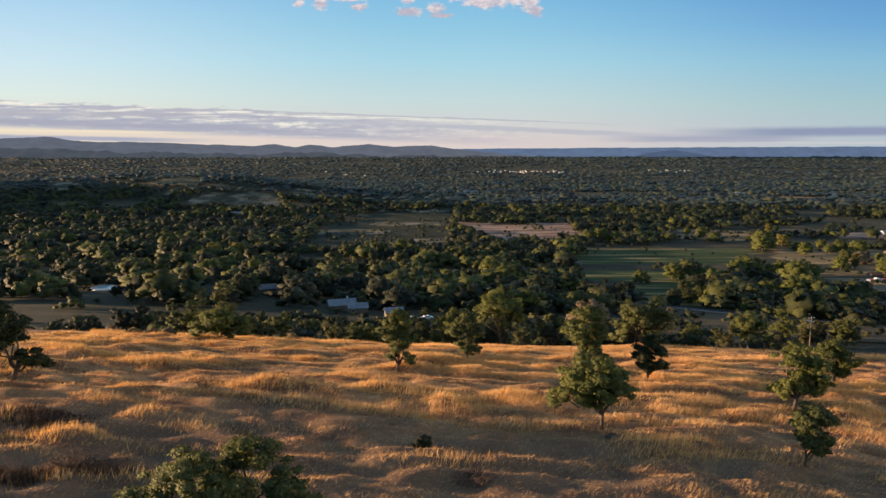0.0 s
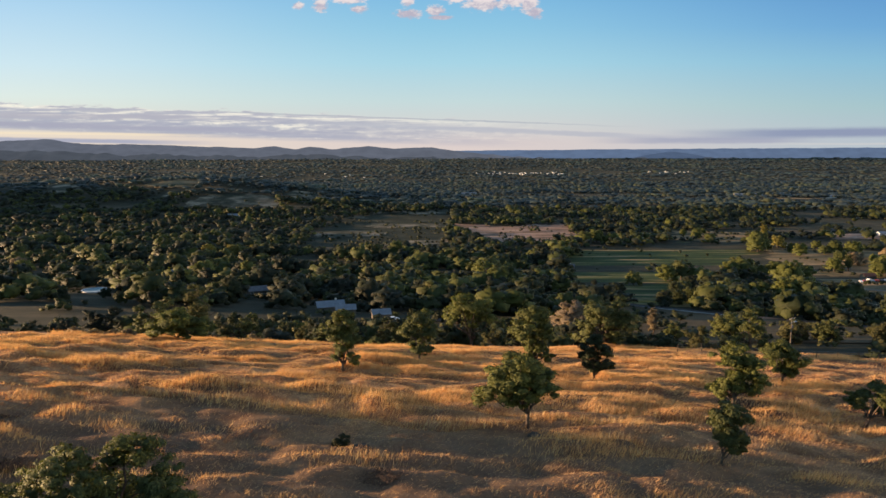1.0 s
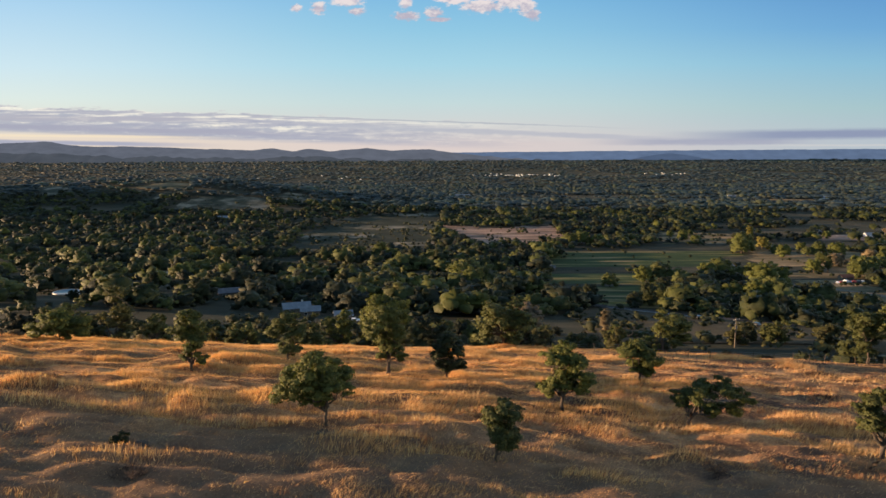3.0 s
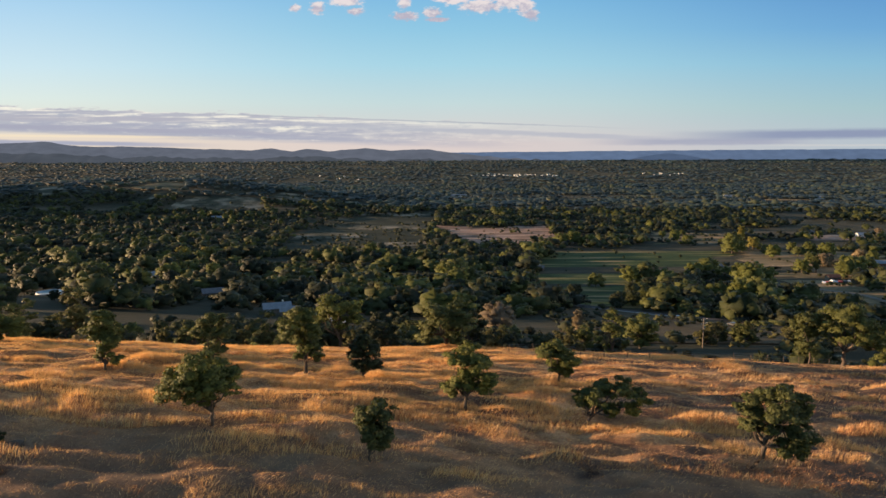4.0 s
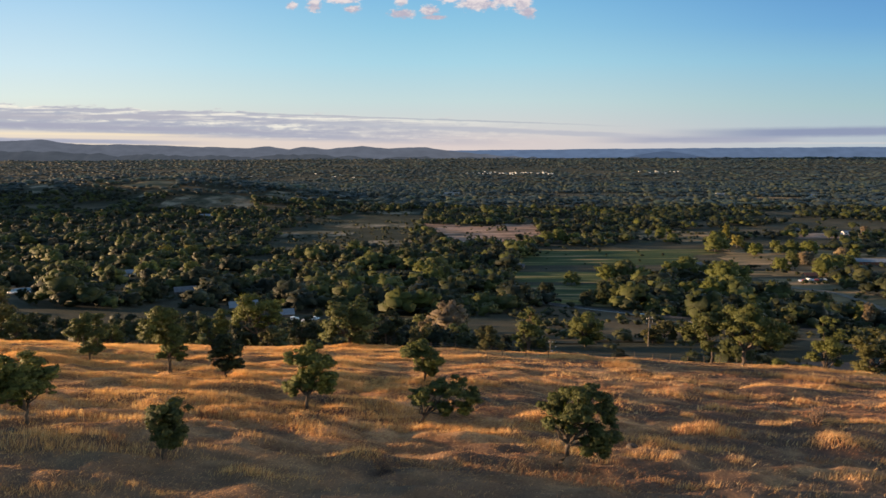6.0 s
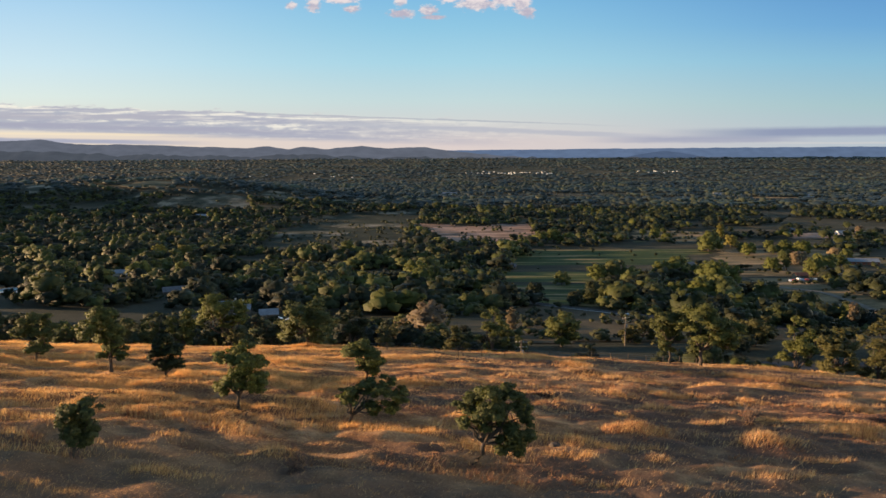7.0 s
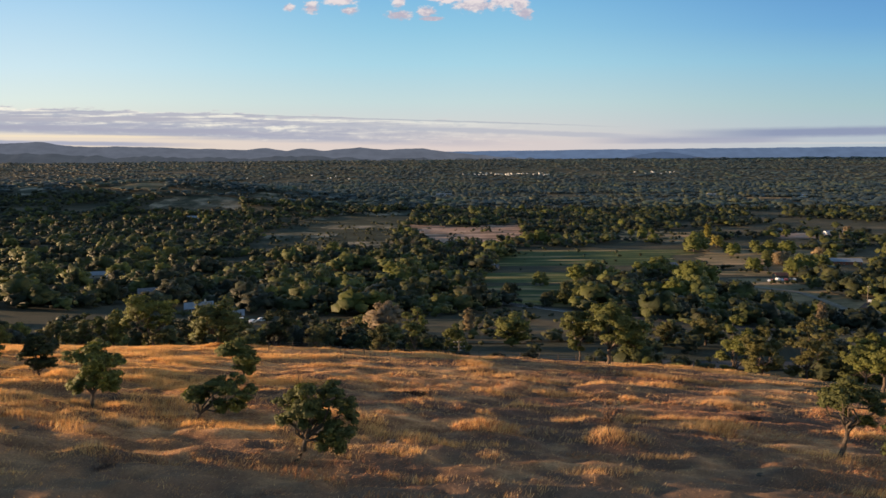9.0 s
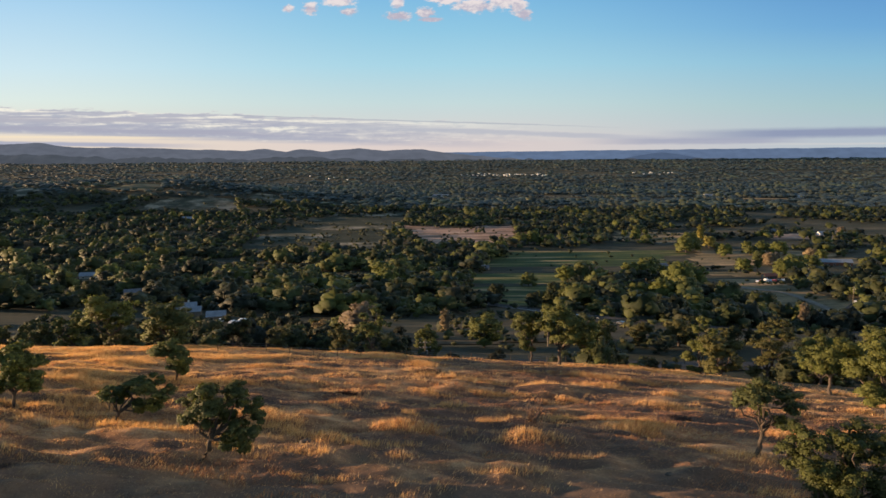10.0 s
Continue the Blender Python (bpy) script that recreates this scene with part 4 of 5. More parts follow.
MEADOW_SIDE = [
    (34, 455, 1.9, 3, LIGHT_LEAF, "tall bright green cottonwood"), (43, 448, 1.5, 5, LIGHT_LEAF, "bright green leafy cottonwood"), (160, 462, 1.5, 0, LIGHT_LEAF, "light green cottonwood in the meadow"),
    (171, 468, 1.7, 4, OAK_LEAF, "olive tree in the meadow"), (180, 462, 1.3, 6, LIGHT_LEAF, "light green cottonwood in the meadow"), (130, 440, 1.0, 2, OAK_LEAF, "small round tree in the meadow"),
    (205, 470, 1.5, 1, LIGHT_LEAF, "light green cottonwood by the field"), (218, 474, 1.6, 2, LIGHT_LEAF, "light green cottonwood by the field"), (230, 478, 1.4, 5, OAK_LEAF, "olive tree by the field"),
    (244, 482, 1.5, 0, LIGHT_LEAF, "light green cottonwood by the field"), (322, 488, 1.6, 0, LIGHT_LEAF, "tall light green tree by the lot"), (225, 430, 1.9, 2, LIGHT_LEAF, "broad light green valley tree"),
    (240, 440, 1.7, 0, LIGHT_LEAF, "broad light green valley tree"), (335, 500, 1.7, 7, LIGHT_LEAF, "light tree by the dirt lot"), (-165, 476, 1.5, 6, LIGHT_LEAF, "light green tree by a house"),
    (-130, 470, 1.3, 2, LIGHT_LEAF, "light green tree by a house"), (-205, 425, 1.4, 0, WOOD_LEAF, "olive tree beside the pool"),
]
BEYOND = [
    (-40, 638, 1.5, 2, LIGHT_LEAF, "yellow-green tree alone in the marsh"), (346, 690, 1.6, 4, GOLD_LEAF, "golden-yellow tree in the valley"), (356, 742, 1.8, 8, GOLD_LEAF, "tall golden tree in the valley"),
    (330, 700, 1.7, 2, LIGHT_LEAF, "light green tree in the valley"), (158, 728, 1.7, 3, LIGHT_LEAF, "light green tree at the meadow's end"), (172, 735, 1.8, 4, LIGHT_LEAF, "light green tree at the meadow's end"),
    (186, 731, 1.5, 6, LIGHT_LEAF, "light green tree at the meadow's end"), (310, 655, 1.7, 1, LIGHT_LEAF, "light green tree by the straw field"), (318, 668, 1.9, 2, LIGHT_LEAF, "light green tree by the straw field"),
    (391, 636, 1.8, 5, LIGHT_LEAF, "light green tree by the straw field"), (380, 648, 1.5, 3, LIGHT_LEAF, "light green tree by the straw field"), (318, 520, 1.3, 8, OAK_LEAF, "narrow olive tree by the lot"),
    (345, 560, 1.3, 4, BROWN_LEAF, "small rusty tree on straw"), (352, 566, 1.2, 1, BROWN_LEAF, "small rusty tree on straw"), (-210, 620, 1.6, 3, GOLD_LEAF, "yellowing tree in the wood"),
    (-190, 628, 1.6, 5, GOLD_LEAF, "yellowing tree in the wood"), (-172, 632, 1.4, 0, GOLD_LEAF, "yellowing tree in the wood"), (120, 650, 1.5, 4, LIGHT_LEAF, "light tree between the fields"),
    (130, 660, 1.6, 0, OAK_LEAF, "olive tree between the fields"), (112, 665, 1.5, 6, OAK_LEAF, "olive tree between the fields"),
]
SPECIAL = NEAR_ROAD + MEADOW_END + MEADOW_SIDE + BEYOND
rng = np.random.RandomState(42)
taken = [(x, y, 6.0 * s) for x, y, s, *_ in SPECIAL] + [(x, y, 0.55 * wide + 2) for x, y, _, wide, *_ in BEHIND + FIELD_END + LOWER]
for x, y, s, k, leaf, label in SPECIAL:
    valley_tree(k, leaf, x, y, s, rng.uniform(0, 360), label)

# low dark trees that hide the foot of the pool and its yard
rng = np.random.RandomState(43)
for i in range(16):
    x, y = -212 + 7.6 * i + rng.uniform(-2, 2), 300 + 10 * math.sin(1.7 * i) + rng.uniform(-5, 5)
    taken.append((x, y, 4.0))
    valley_tree(i % 8, DARK_LEAF, x, y, rng.uniform(0.42, 0.62), rng.uniform(0, 360), "low dark tree in front of the pool")

# ---- houses, cars and roads (plan first, so that trees keep off) ----
HOUSES = [(-46, 303, 12, 7, 20, TIN, POST_WOOD), (-37, 290, 8, 5, 12, TIN, POST_WOOD), (-20, 272, 7, 5, 15, TIN, POST_WOOD), (-98, 370, 11, 7, 24, SHINGLE, POST_WOOD),
          (-186, 488, 11, 7, 10, TIN, PLASTER), (104, 541, 13, 6, -15, SHINGLE, POST_WOOD), (401, 560, 24, 8, -10, TIN, RED_ROOF), (-300, 990, 16, 10, 5, TIN, WHITE),
          (306, 476, 9, 5, 10, RED_ROOF, POST_WOOD), (520, 795, 11, 7, 0, TIN, WHITE), (250, 545, 11, 7, 20, SHINGLE, PLASTER), (60, 1660, 50, 12, 2, TIN, WHITE),
          (700, 1560, 60, 18, -8, TIN, PLASTER), (780, 1580, 40, 16, 5, TIN, WHITE), (850, 1500, 30, 14, 0, TIN, WHITE), (470, 820, 14, 9, 30, SHINGLE, PLASTER)]
taken += [(x, y, 0.6 * w + 5) for x, y, w, *_ in HOUSES]
taken += [(-178, 352, 14)]
MAIN = [(60, 392), (85, 371), (106, 354), (122, 330), (138, 310), (156, 294), (176, 283), (204, 278), (235, 274), (258, 280)]
NEAR = [(60, 158), (100, 163), (140, 166), (180, 172), (235, 185), (300, 215), (420, 300)]
SIDE = [(235, 185), (255, 250), (262, 300), (283, 345), (320, 385), (380, 450)]
LANE = [(283, 345), (284, 409), (270, 425), (256, 453), (235, 470)]
for line in (MAIN, NEAR, SIDE, LANE):
    p = np.array(line, float)
    for a, b2 in zip(p[:-1], p[1:]):
        for s in np.linspace(0, 1, 8):
            q = a + (b2 - a) * s
            taken.append((q[0], q[1], 6.0))
TAKEN = np.array(taken)


def open_ground(x, y):
    """True where a clearing, sight corridor, road, house or field keeps trees away."""
    res = np.zeros(np.shape(x), bool)
    for key, poly in CLEAR.items():
        res |= inside(poly, x, y)
    return res


def scatter(rng, n, y0, y1, gap, cover, wedge=0.72, extra=60):
    """Places for trees in the stretch y0..y1 of the valley, at least gap apart."""
    out, cells = [], {}
    y = np.sqrt(rng.uniform(y0 ** 2, y1 ** 2, n))
    x = 37 + rng.uniform(-1, 1, n) * (wedge * y + extra)
    thin = 0.16 * np.clip((x - 170 - 0.25 * (y - 400)) / 80, 0, 1) * (y > 380) * (y < 1000) + 0.10 * (fnoise(x / 260 + 4, y / 200, 2) - 0.4) * (y > 900)
    band = np.where(y > 1150, 0.7 * fnoise(x / 420 + 2, y / 75 + 7, 3) + 0.3 * fnoise(x / 70 + 2, y / 70 + 7, 3), 0)
    band = np.where((y > 640) & (y <= 1150), 0.5 * fnoise(x / 190 + 2, y / 60 + 7, 3) + 0.5 * fnoise(x / 55 + 2, y / 55 + 7, 3), np.where(y > 1150, band, fnoise(x / 55 + 2, y / 55 + 7, 3)))
    ok = ~open_ground(x, y) & (band < cover - thin)
    loose = 0.55 + 0.9 * fnoise(x / 140 + 21, y / 110 + 4, 2)
    for px, py, lo in zip(x[ok], y[ok], loose[ok]):
        g = gap * lo
        c = (int(px // gap), int(py // gap))
        if any((px - qx) ** 2 + (py - qy) ** 2 < g * g for i in (-1, 0, 1) for j in (-1, 0, 1) for qx, qy in cells.get((c[0] + i, c[1] + j), ())):
            continue
        if py < 1000 and ((TAKEN[:, 0] - px) ** 2 + (TAKEN[:, 1] - py) ** 2 < (TAKEN[:, 2]) ** 2).any():
            continue
        cells.setdefault(c, []).append((px, py))
        out.append((px, py))
    return np.array(out)


LEAVES = [WOOD_LEAF, DARK_LEAF, DARK_LEAF, DARK_LEAF, OAK_LEAF, DARK_LEAF, WOOD_LEAF, DARK_LEAF]
TELL = {WOOD_LEAF.name: "olive-green valley oak among other trees", DARK_LEAF.name: "dark green valley oak among other trees",
        OAK_LEAF.name: "green valley oak among other trees", LIGHT_LEAF.name: "light green tree among darker ones"}
rng = np.random.RandomState(5)
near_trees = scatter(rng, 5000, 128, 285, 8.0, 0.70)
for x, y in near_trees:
    leaf = LEAVES[rng.randint(len(LEAVES))]
    # height capped to fit the camera's line of sight past the bank
    sight_slope = np.interp(x, [-20, 30, 60, 70, 140, 160], [0.222, 0.222, 0.245, 0.268, 0.262, 0.245])
    room = 90 - sight_slope * y + rng.uniform(-4.0, 0.5) - float(land_smooth(x, y))
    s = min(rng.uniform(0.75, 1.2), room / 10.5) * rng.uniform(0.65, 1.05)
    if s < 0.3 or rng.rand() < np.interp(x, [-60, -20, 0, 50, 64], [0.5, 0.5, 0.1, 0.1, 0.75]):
        continue
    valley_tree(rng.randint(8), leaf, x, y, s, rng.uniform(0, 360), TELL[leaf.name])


def wood(name, places, lobes_n, leaves_n, leaf_size, tall, wide, leaf, label, seed, lift=0.1, level=1):
    """Many trees of a far wood, joined: they cannot be told apart one by one."""
    rng = np.random.RandomState(seed)
    kinds = []
    for k in range(14):
        lobes = dome_lobes(rng, tall, wide, 0.24, lobes_n, 0.26, 0.46, 1)
        kinds.append(both_of(clumps(rng, lobes, level, 0.88, 0.22, 0.75, lift), leaf_cloud(rng, lobes, leaves_n, leaf_size, 0.0, 0.3, 0.12, 0.95, 0.7, lift)))
    vs, ns, fs, count = [], [], [], 0
    z = land_smooth(places[:, 0], places[:, 1])
    for (x, y), h in zip(places, z):
        v, fc, nv = kinds[rng.randint(14)]
        fs.append(fc + count)
        count += len(v)
        s, a = rng.choice([0.45, 0.6, 0.7, 0.8, 0.95, 1.2, 1.4]) * rng.uniform(0.85, 1.15), rng.uniform(0, 2 * math.pi)
        ca, sa2 = math.cos(a) * s, math.sin(a) * s
        st = s * rng.uniform(0.85, 1.2)
        vs.append(np.column_stack([v[:, 0] * ca - v[:, 1] * sa2 + x, v[:, 0] * sa2 + v[:, 1] * ca + y, v[:, 2] * st + h]))
        ns.append(np.column_stack([nv[:, 0] * math.cos(a) - nv[:, 1] * math.sin(a), nv[:, 0] * math.sin(a) + nv[:, 1] * math.cos(a), nv[:, 2]]))
    v = np.concatenate(vs)
    return tagged(part(name, mesh_of(name, v, np.concatenate(fs), leaf, True, np.concatenate(ns))), label, "woodland", kind="stuff")


rng = np.random.RandomState(6)
mid = scatter(rng, 22000, 285, 640, 8.2, 0.63)
lit = rng.rand(len(mid))
for sel, leaf, lab, sd in ((lit < 0.36, WOOD_LEAF, "olive oaks of the valley wood", 1), ((lit >= 0.36) & (lit < 0.85), DARK_LEAF, "dark oaks of the valley wood", 2), (lit >= 0.85, LIGHT_LEAF, "light green trees of the valley wood", 3)):
    wood("valley_wood", mid[sel], 9, 140, 0.52, 9.0, 6.4, leaf, lab, sd, 0.12)
mid2 = scatter(rng, 36000, 640, 1150, 7.4, 0.60)
lit = rng.rand(len(mid2))
for sel, leaf, lab, sd in ((lit < 0.55, WOOD_LEAF, "olive trees of the middle distance", 4), (lit >= 0.55, DARK_LEAF, "dark trees of the middle distance", 5)):
    wood("middle_wood", mid2[sel], 2, 12, 0.9, 8.0, 6.4, leaf, lab, sd, 0.85)
far1 = scatter(rng, 60000, 1150, 2400, 10.2, 0.61, 0.70)
tone = 0.5 * fnoise(far1[:, 0] / 120 + 3, far1[:, 1] / 120, 2) + 0.5 * rng.rand(len(far1))
wood("far_wood", far1[tone < 0.6], 0, 2, 1.4, 7.0, 12.0, HAZED_LEAF, "far trees of the plain", 6, 2.2)
wood("far_wood", far1[tone >= 0.6], 0, 3, 1.4, 9.0, 9.0, HAZED_LIGHT, "taller green far trees of the plain", 16, 1.6)
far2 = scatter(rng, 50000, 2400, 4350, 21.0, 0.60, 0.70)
wood("far_wood", far2, 0, 1, 2.0, 7.0, 17.0, HAZED_LEAF, "farthest trees of the plain", 7, 2.5)

# small bushes and lone trees of the open ground
rng = np.random.RandomState(61)
low_bush = []
for key, n in (("marsh", 300), ("clay", 60), ("slope", 60), ("meadow", 34), ("straw", 40), ("left_lawn", 30), ("barnyard", 14), ("lot", 16), ("near_lawn", 80), ("yard", 60), ("left_gap", 60), ("pool_sight", 60), ("second_house_sight", 60), ("house_sight", 60), ("upper_house_sight", 12), ("knoll_side", 12), ("knoll_end", 10), ("knoll_left", 10)):
    poly = CLEAR[key]
    xs, ys = [p[0] for p in poly], [p[1] for p in poly]
    x, y = rng.uniform(min(xs), max(xs), 6 * n), rng.uniform(min(ys), max(ys), 6 * n)
    ok = inside(poly, x, y) & (vnoise(x / 30 + 5, y / 45) > 0.42)
    ok &= np.array([((TAKEN[:, 0] - px) ** 2 + (TAKEN[:, 1] - py) ** 2 > (0.8 * TAKEN[:, 2]) ** 2).all() for px, py in zip(x, y)])
    low_bush += list(zip(x[ok][:n], y[ok][:n]))
wood("scrub", np.array(low_bush), 2, 30, 0.3, 3.2, 2.6, DARK_LEAF, "low olive bushes dotted over open valley ground", 8)
brush = []
bx, by = rng.uniform(-60, 240, 2600), rng.uniform(126, 305, 2600)
for px, py in zip(bx, by):
    if len(brush) < 170 and vnoise(px / 22 + 3, py / 16) > 0.36 and not inside(CLEAR["carpark"], px, py) and all((px - a) ** 2 + (py - b2) ** 2 > 9 for a, b2 in brush) and ((TAKEN[:, 0] - px) ** 2 + (TAKEN[:, 1] - py) ** 2 > (0.75 * TAKEN[:, 2]) ** 2).all():
        brush.append((px, py))
brush = np.array(brush)
wood("scrub", brush[::2], 5, 60, 0.22, 3.0, 2.4, OLIVE_DRY, "olive-brown rounded brush below the hill", 9)
wood("scrub", brush[1::2], 5, 60, 0.22, 3.2, 2.6, DARK_LEAF, "dark green rounded brush below the hill", 10)
park = []
for key, n in (("straw", 9), ("slope", 5), ("right_far", 3), ("barnyard", 3), ("orchard", 8), ("left_lawn", 3)):
    poly = CLEAR[key]
    xs, ys = [p[0] for p in poly], [p[1] for p in poly]
    for _ in range(40 * n):
        px, py = rng.uniform(min(xs), max(xs)), rng.uniform(min(ys), max(ys))
        if n and inside(poly, px, py) and all((px - a) ** 2 + (py - b2) ** 2 > 16 ** 2 for a, b2 in park) and ((TAKEN[:, 0] - px) ** 2 + (TAKEN[:, 1] - py) ** 2 > (TAKEN[:, 2] + 4) ** 2).all():
            park.append((px, py))
            n -= 1
for x, y in park:
    leaf = (LIGHT_LEAF, OAK_LEAF, LIGHT_LEAF, BROWN_LEAF)[rng.randint(4)]
    valley_tree(rng.randint(8), leaf, x, y, rng.uniform(0.8, 1.35), rng.uniform(0, 360), {LIGHT_LEAF.name: "light green tree standing on dry ground", OAK_LEAF.name: "olive tree standing on dry ground", BROWN_LEAF.name: "rusty tree standing on dry ground"}[leaf.name])

# ---- roads ----
c, nrm, zc = ribbon("road", MAIN, 7.0, ASPHALT, "grey asphalt valley road with a white rail")
ribbon("road", NEAR, 7.0, ASPHALT, "dark asphalt road below the field")
ribbon("road", SIDE, 6.5, ASPHALT, "asphalt side road to a dirt lot", 0.4)
ribbon("road", LANE, 5.0, GRAVEL, "pale gravel lane to a farm yard", 0.45)
ribbon("track", [(117, 88), (121, 95), (130, 103), (150, 106), (175, 104)], 3.6, SOIL, "bare dirt track along the field edge", 0.12, "track")


def rail_run(c, nrm, zc, i0, i1, off):
    th = thing("guard_rail", 0, 0, 0, 0, "grey roadside guard rail on posts", "guard rail", "rails of the valley road")
    for i in range(i0, i1):
        a, b2 = c[i] + nrm[i] * off, c[i + 1] + nrm[i + 1] * off
        bm = bmesh.new()
        v = [bm.verts.new((*p, zc[k] + h)) for p, k in ((a, i), (b2, i + 1)) for h in (0.4, 0.72)]
        fce = bm.faces.new((v[0], v[2], v[3], v[1]))
        r = bmesh.ops.extrude_face_region(bm, geom=[fce])
        bmesh.ops.translate(bm, verts=[e for e in r["geom"] if isinstance(e, bmesh.types.BMVert)], vec=(0.08, 0.08, 0))
        part("rail", (bm, RAIL), th)
        bm = box(bmesh.new(), a[0] - 0.08, a[0] + 0.08, a[1] - 0.08, a[1] + 0.08, zc[i] - 0.4, zc[i] + 0.75, 0.02)
        part("post", (bm, POST_WOOD), th)


rail_run(c, nrm, zc, 10, 32, -4.0)

# ---- houses ----
def house(x, y, w, d, turn, roof, wall):
    far_off = y > 700
    h = 2.7 if w < 24 else 3.4
    z = float(land_smooth(x, y)) - 0.2
    kind = "barn" if wall is RED_ROOF else ("shed" if w < 12 else "house")
    look_of = {TIN.name: "pale metal roof", SHINGLE.name: "dark shingle roof", RED_ROOF.name: "red roof"}[roof.name]
    walls = {PLASTER.name: "cream", WHITE.name: "white", RED_ROOF.name: "red-brown", POST_WOOD.name: "weathered wooden"}[wall.name]
    th = thing(kind, x, y, z, turn, "low %s %s with a %s among trees" % (walls, kind, look_of), kind, "buildings in the valley")
    rise = 0.2 * d + 0.5
    bm = box(bmesh.new(), -w / 2, w / 2, -d / 2, d / 2, 0, h)
    top = [v for v in bm.verts if v.co.z > h - 0.01]
    for sx in (-1, 1):
        ends = [v for v in top if v.co.x * sx > 0]
        bm.faces.new((ends[0], bm.verts.new((sx * w / 2, 0, h + rise - 0.05)), ends[1]))
    part("wall", (bm, wall), th)
    for sy in (-1, 1):
        bm = bmesh.new()
        e, o = d / 2 + 0.6, w / 2 + 0.5
        drop = rise * 0.6 / (d / 2)
        p = [bm.verts.new(q) for q in ((-o, 0, h + rise), (o, 0, h + rise), (o, sy * e, h - drop), (-o, sy * e, h - drop))]
        p2 = [bm.verts.new(v.co + Vector((0, 0, 0.18))) for v in p]
        bm.faces.new(p)
        bm.faces.new(p2[::-1])
        for i in range(4):
            j = (i + 1) % 4
            bm.faces.new((p[i], p2[i], p2[j], p[j]))
        bmesh.ops.recalc_face_normals(bm, faces=bm.faces)
        part("roof", (bm, roof), th)
        n = max(2, int(w / 4))
        for i in range(n):
            cx = -w / 2 + (i + 0.5) * w / n
            if i == n // 2 and sy < 0:
                part("door", (box(bmesh.new(), cx - 0.5, cx + 0.5, sy * d / 2 - 0.05, sy * d / 2 + 0.05, 0.1, 2.15, 0.01), POST_WOOD), th)
                continue
            wn = part("window", (box(bmesh.new(), cx - 0.75, cx + 0.75, sy * d / 2 - 0.06, sy * d / 2 + 0.06, 0.9, 2.1, 0.01), WHITE), th)
            part("pane", (box(bmesh.new(), cx - 0.65, cx + 0.65, sy * d / 2 - 0.075, sy * d / 2 + 0.075, 1.0, 2.0), GLASS), wn)
    if kind == "house" and not far_off:
        part("chimney", (box(bmesh.new(), w * 0.2, w * 0.2 + 0.8, 0.3, 1.0, h + 0.3, h + rise + 0.9, 0.03), PLASTER), th)


for row in HOUSES:
    house(*row)

# ---- vehicles ----
def car(x, y, turn, paint, label, van=False):
    z = float(land_smooth(x, y)) + 0.45
    th = thing("van" if van else "car", x, y, z, turn, label, "van" if van else "car", "vehicles in the valley")
    bm = bmesh.new()
    prof = [(-2.2, 0.35), (-2.25, 0.85), (-1.9, 1.0), (-1.3, 1.45), (0.4, 1.5), (1.0, 1.0), (2.0, 0.88), (2.2, 0.6), (2.15, 0.35)]
    if van:
        prof = [(-2.5, 0.4), (-2.55, 2.0), (-2.3, 2.2), (1.0, 2.2), (1.6, 1.3), (2.4, 1.1), (2.5, 0.7), (2.45, 0.4)]
    vs = [bm.verts.new((a, -0.88, h)) for a, h in prof]
    fc = bm.faces.new(vs)
    r = bmesh.ops.extrude_face_region(bm, geom=[fc])
    bmesh.ops.translate(bm, verts=[e for e in r["geom"] if isinstance(e, bmesh.types.BMVert)], vec=(0, 1.76, 0))
    bmesh.ops.recalc_face_normals(bm, faces=bm.faces)
    bmesh.ops.bevel(bm, geom=list(bm.edges), offset=0.06, segments=1, affect="EDGES")
    body = part("body", (bm, paint), th)
    for sy in (-1, 1):
        part("side_window", (box(bmesh.new(), -1.3, 0.55, sy * 0.885 - 0.01, sy * 0.885 + 0.01, 1.0, 1.38, 0.005), GLASS), body)
        for ax in (-1.4, 1.4):
            bm = bmesh.new()
            bmesh.ops.create_cone(bm, segments=12, radius1=0.33, radius2=0.33, depth=0.22, cap_ends=True, matrix=pose(ax, sy * 0.82, 0.33, 90))
            part("wheel", (bm, RUBBER), th)


for i, (x, y, turn) in enumerate([(-14, 262, 20), (-6, 263, 15), (-8, 256, 70), (4, 262, 80)]):
    car(x, y, turn, PAINTS[(0, 0, 1, 3)[i]], ("white car parked in a clearing", "white car parked in a clearing", "silver car parked in a clearing", "dark car parked in a clearing")[i])
for i in range(7):
    car(288 + 3.4 * i, 455 + 1.0 * i, 75 + 5 * (i % 3), PAINTS[(0, 2, 0, 1, 2, 3, 0)[i]], ("white", "red", "white", "silver", "red", "dark", "white")[i] + (" van" if i in (2,) else " car") + " parked in a dirt farm yard", i == 2)
for x, y, turn, k in ((134, 296, 105, 3), (146, 266, 118, 3), (272, 322, 50, 0), (305, 371, 45, 1)):
    car(x, y, turn, PAINTS[k], ("white", "silver", "red", "dark")[k] + " car on the valley road")

# ---- pool ----
px, py = -178, 352
pz = float(land_smooth(px, py))
pool = thing("swimming_pool", px, py, pz, 15, "pale oval pool between dark trees, sky reflection put into its colour", "pool")


def oval(a, b2, z, n=40):
    return [(a * math.cos(2 * math.pi * i / n), b2 * math.sin(2 * math.pi * i / n), z) for i in range(n)]


bm = bmesh.new()
o, q = [bm.verts.new(p) for p in oval(6.3, 7.0, 1.3)], [bm.verts.new(p) for p in oval(5.7, 6.4, 1.3)]
o2 = [bm.verts.new(p) for p in oval(6.5, 7.2, -1.5)]
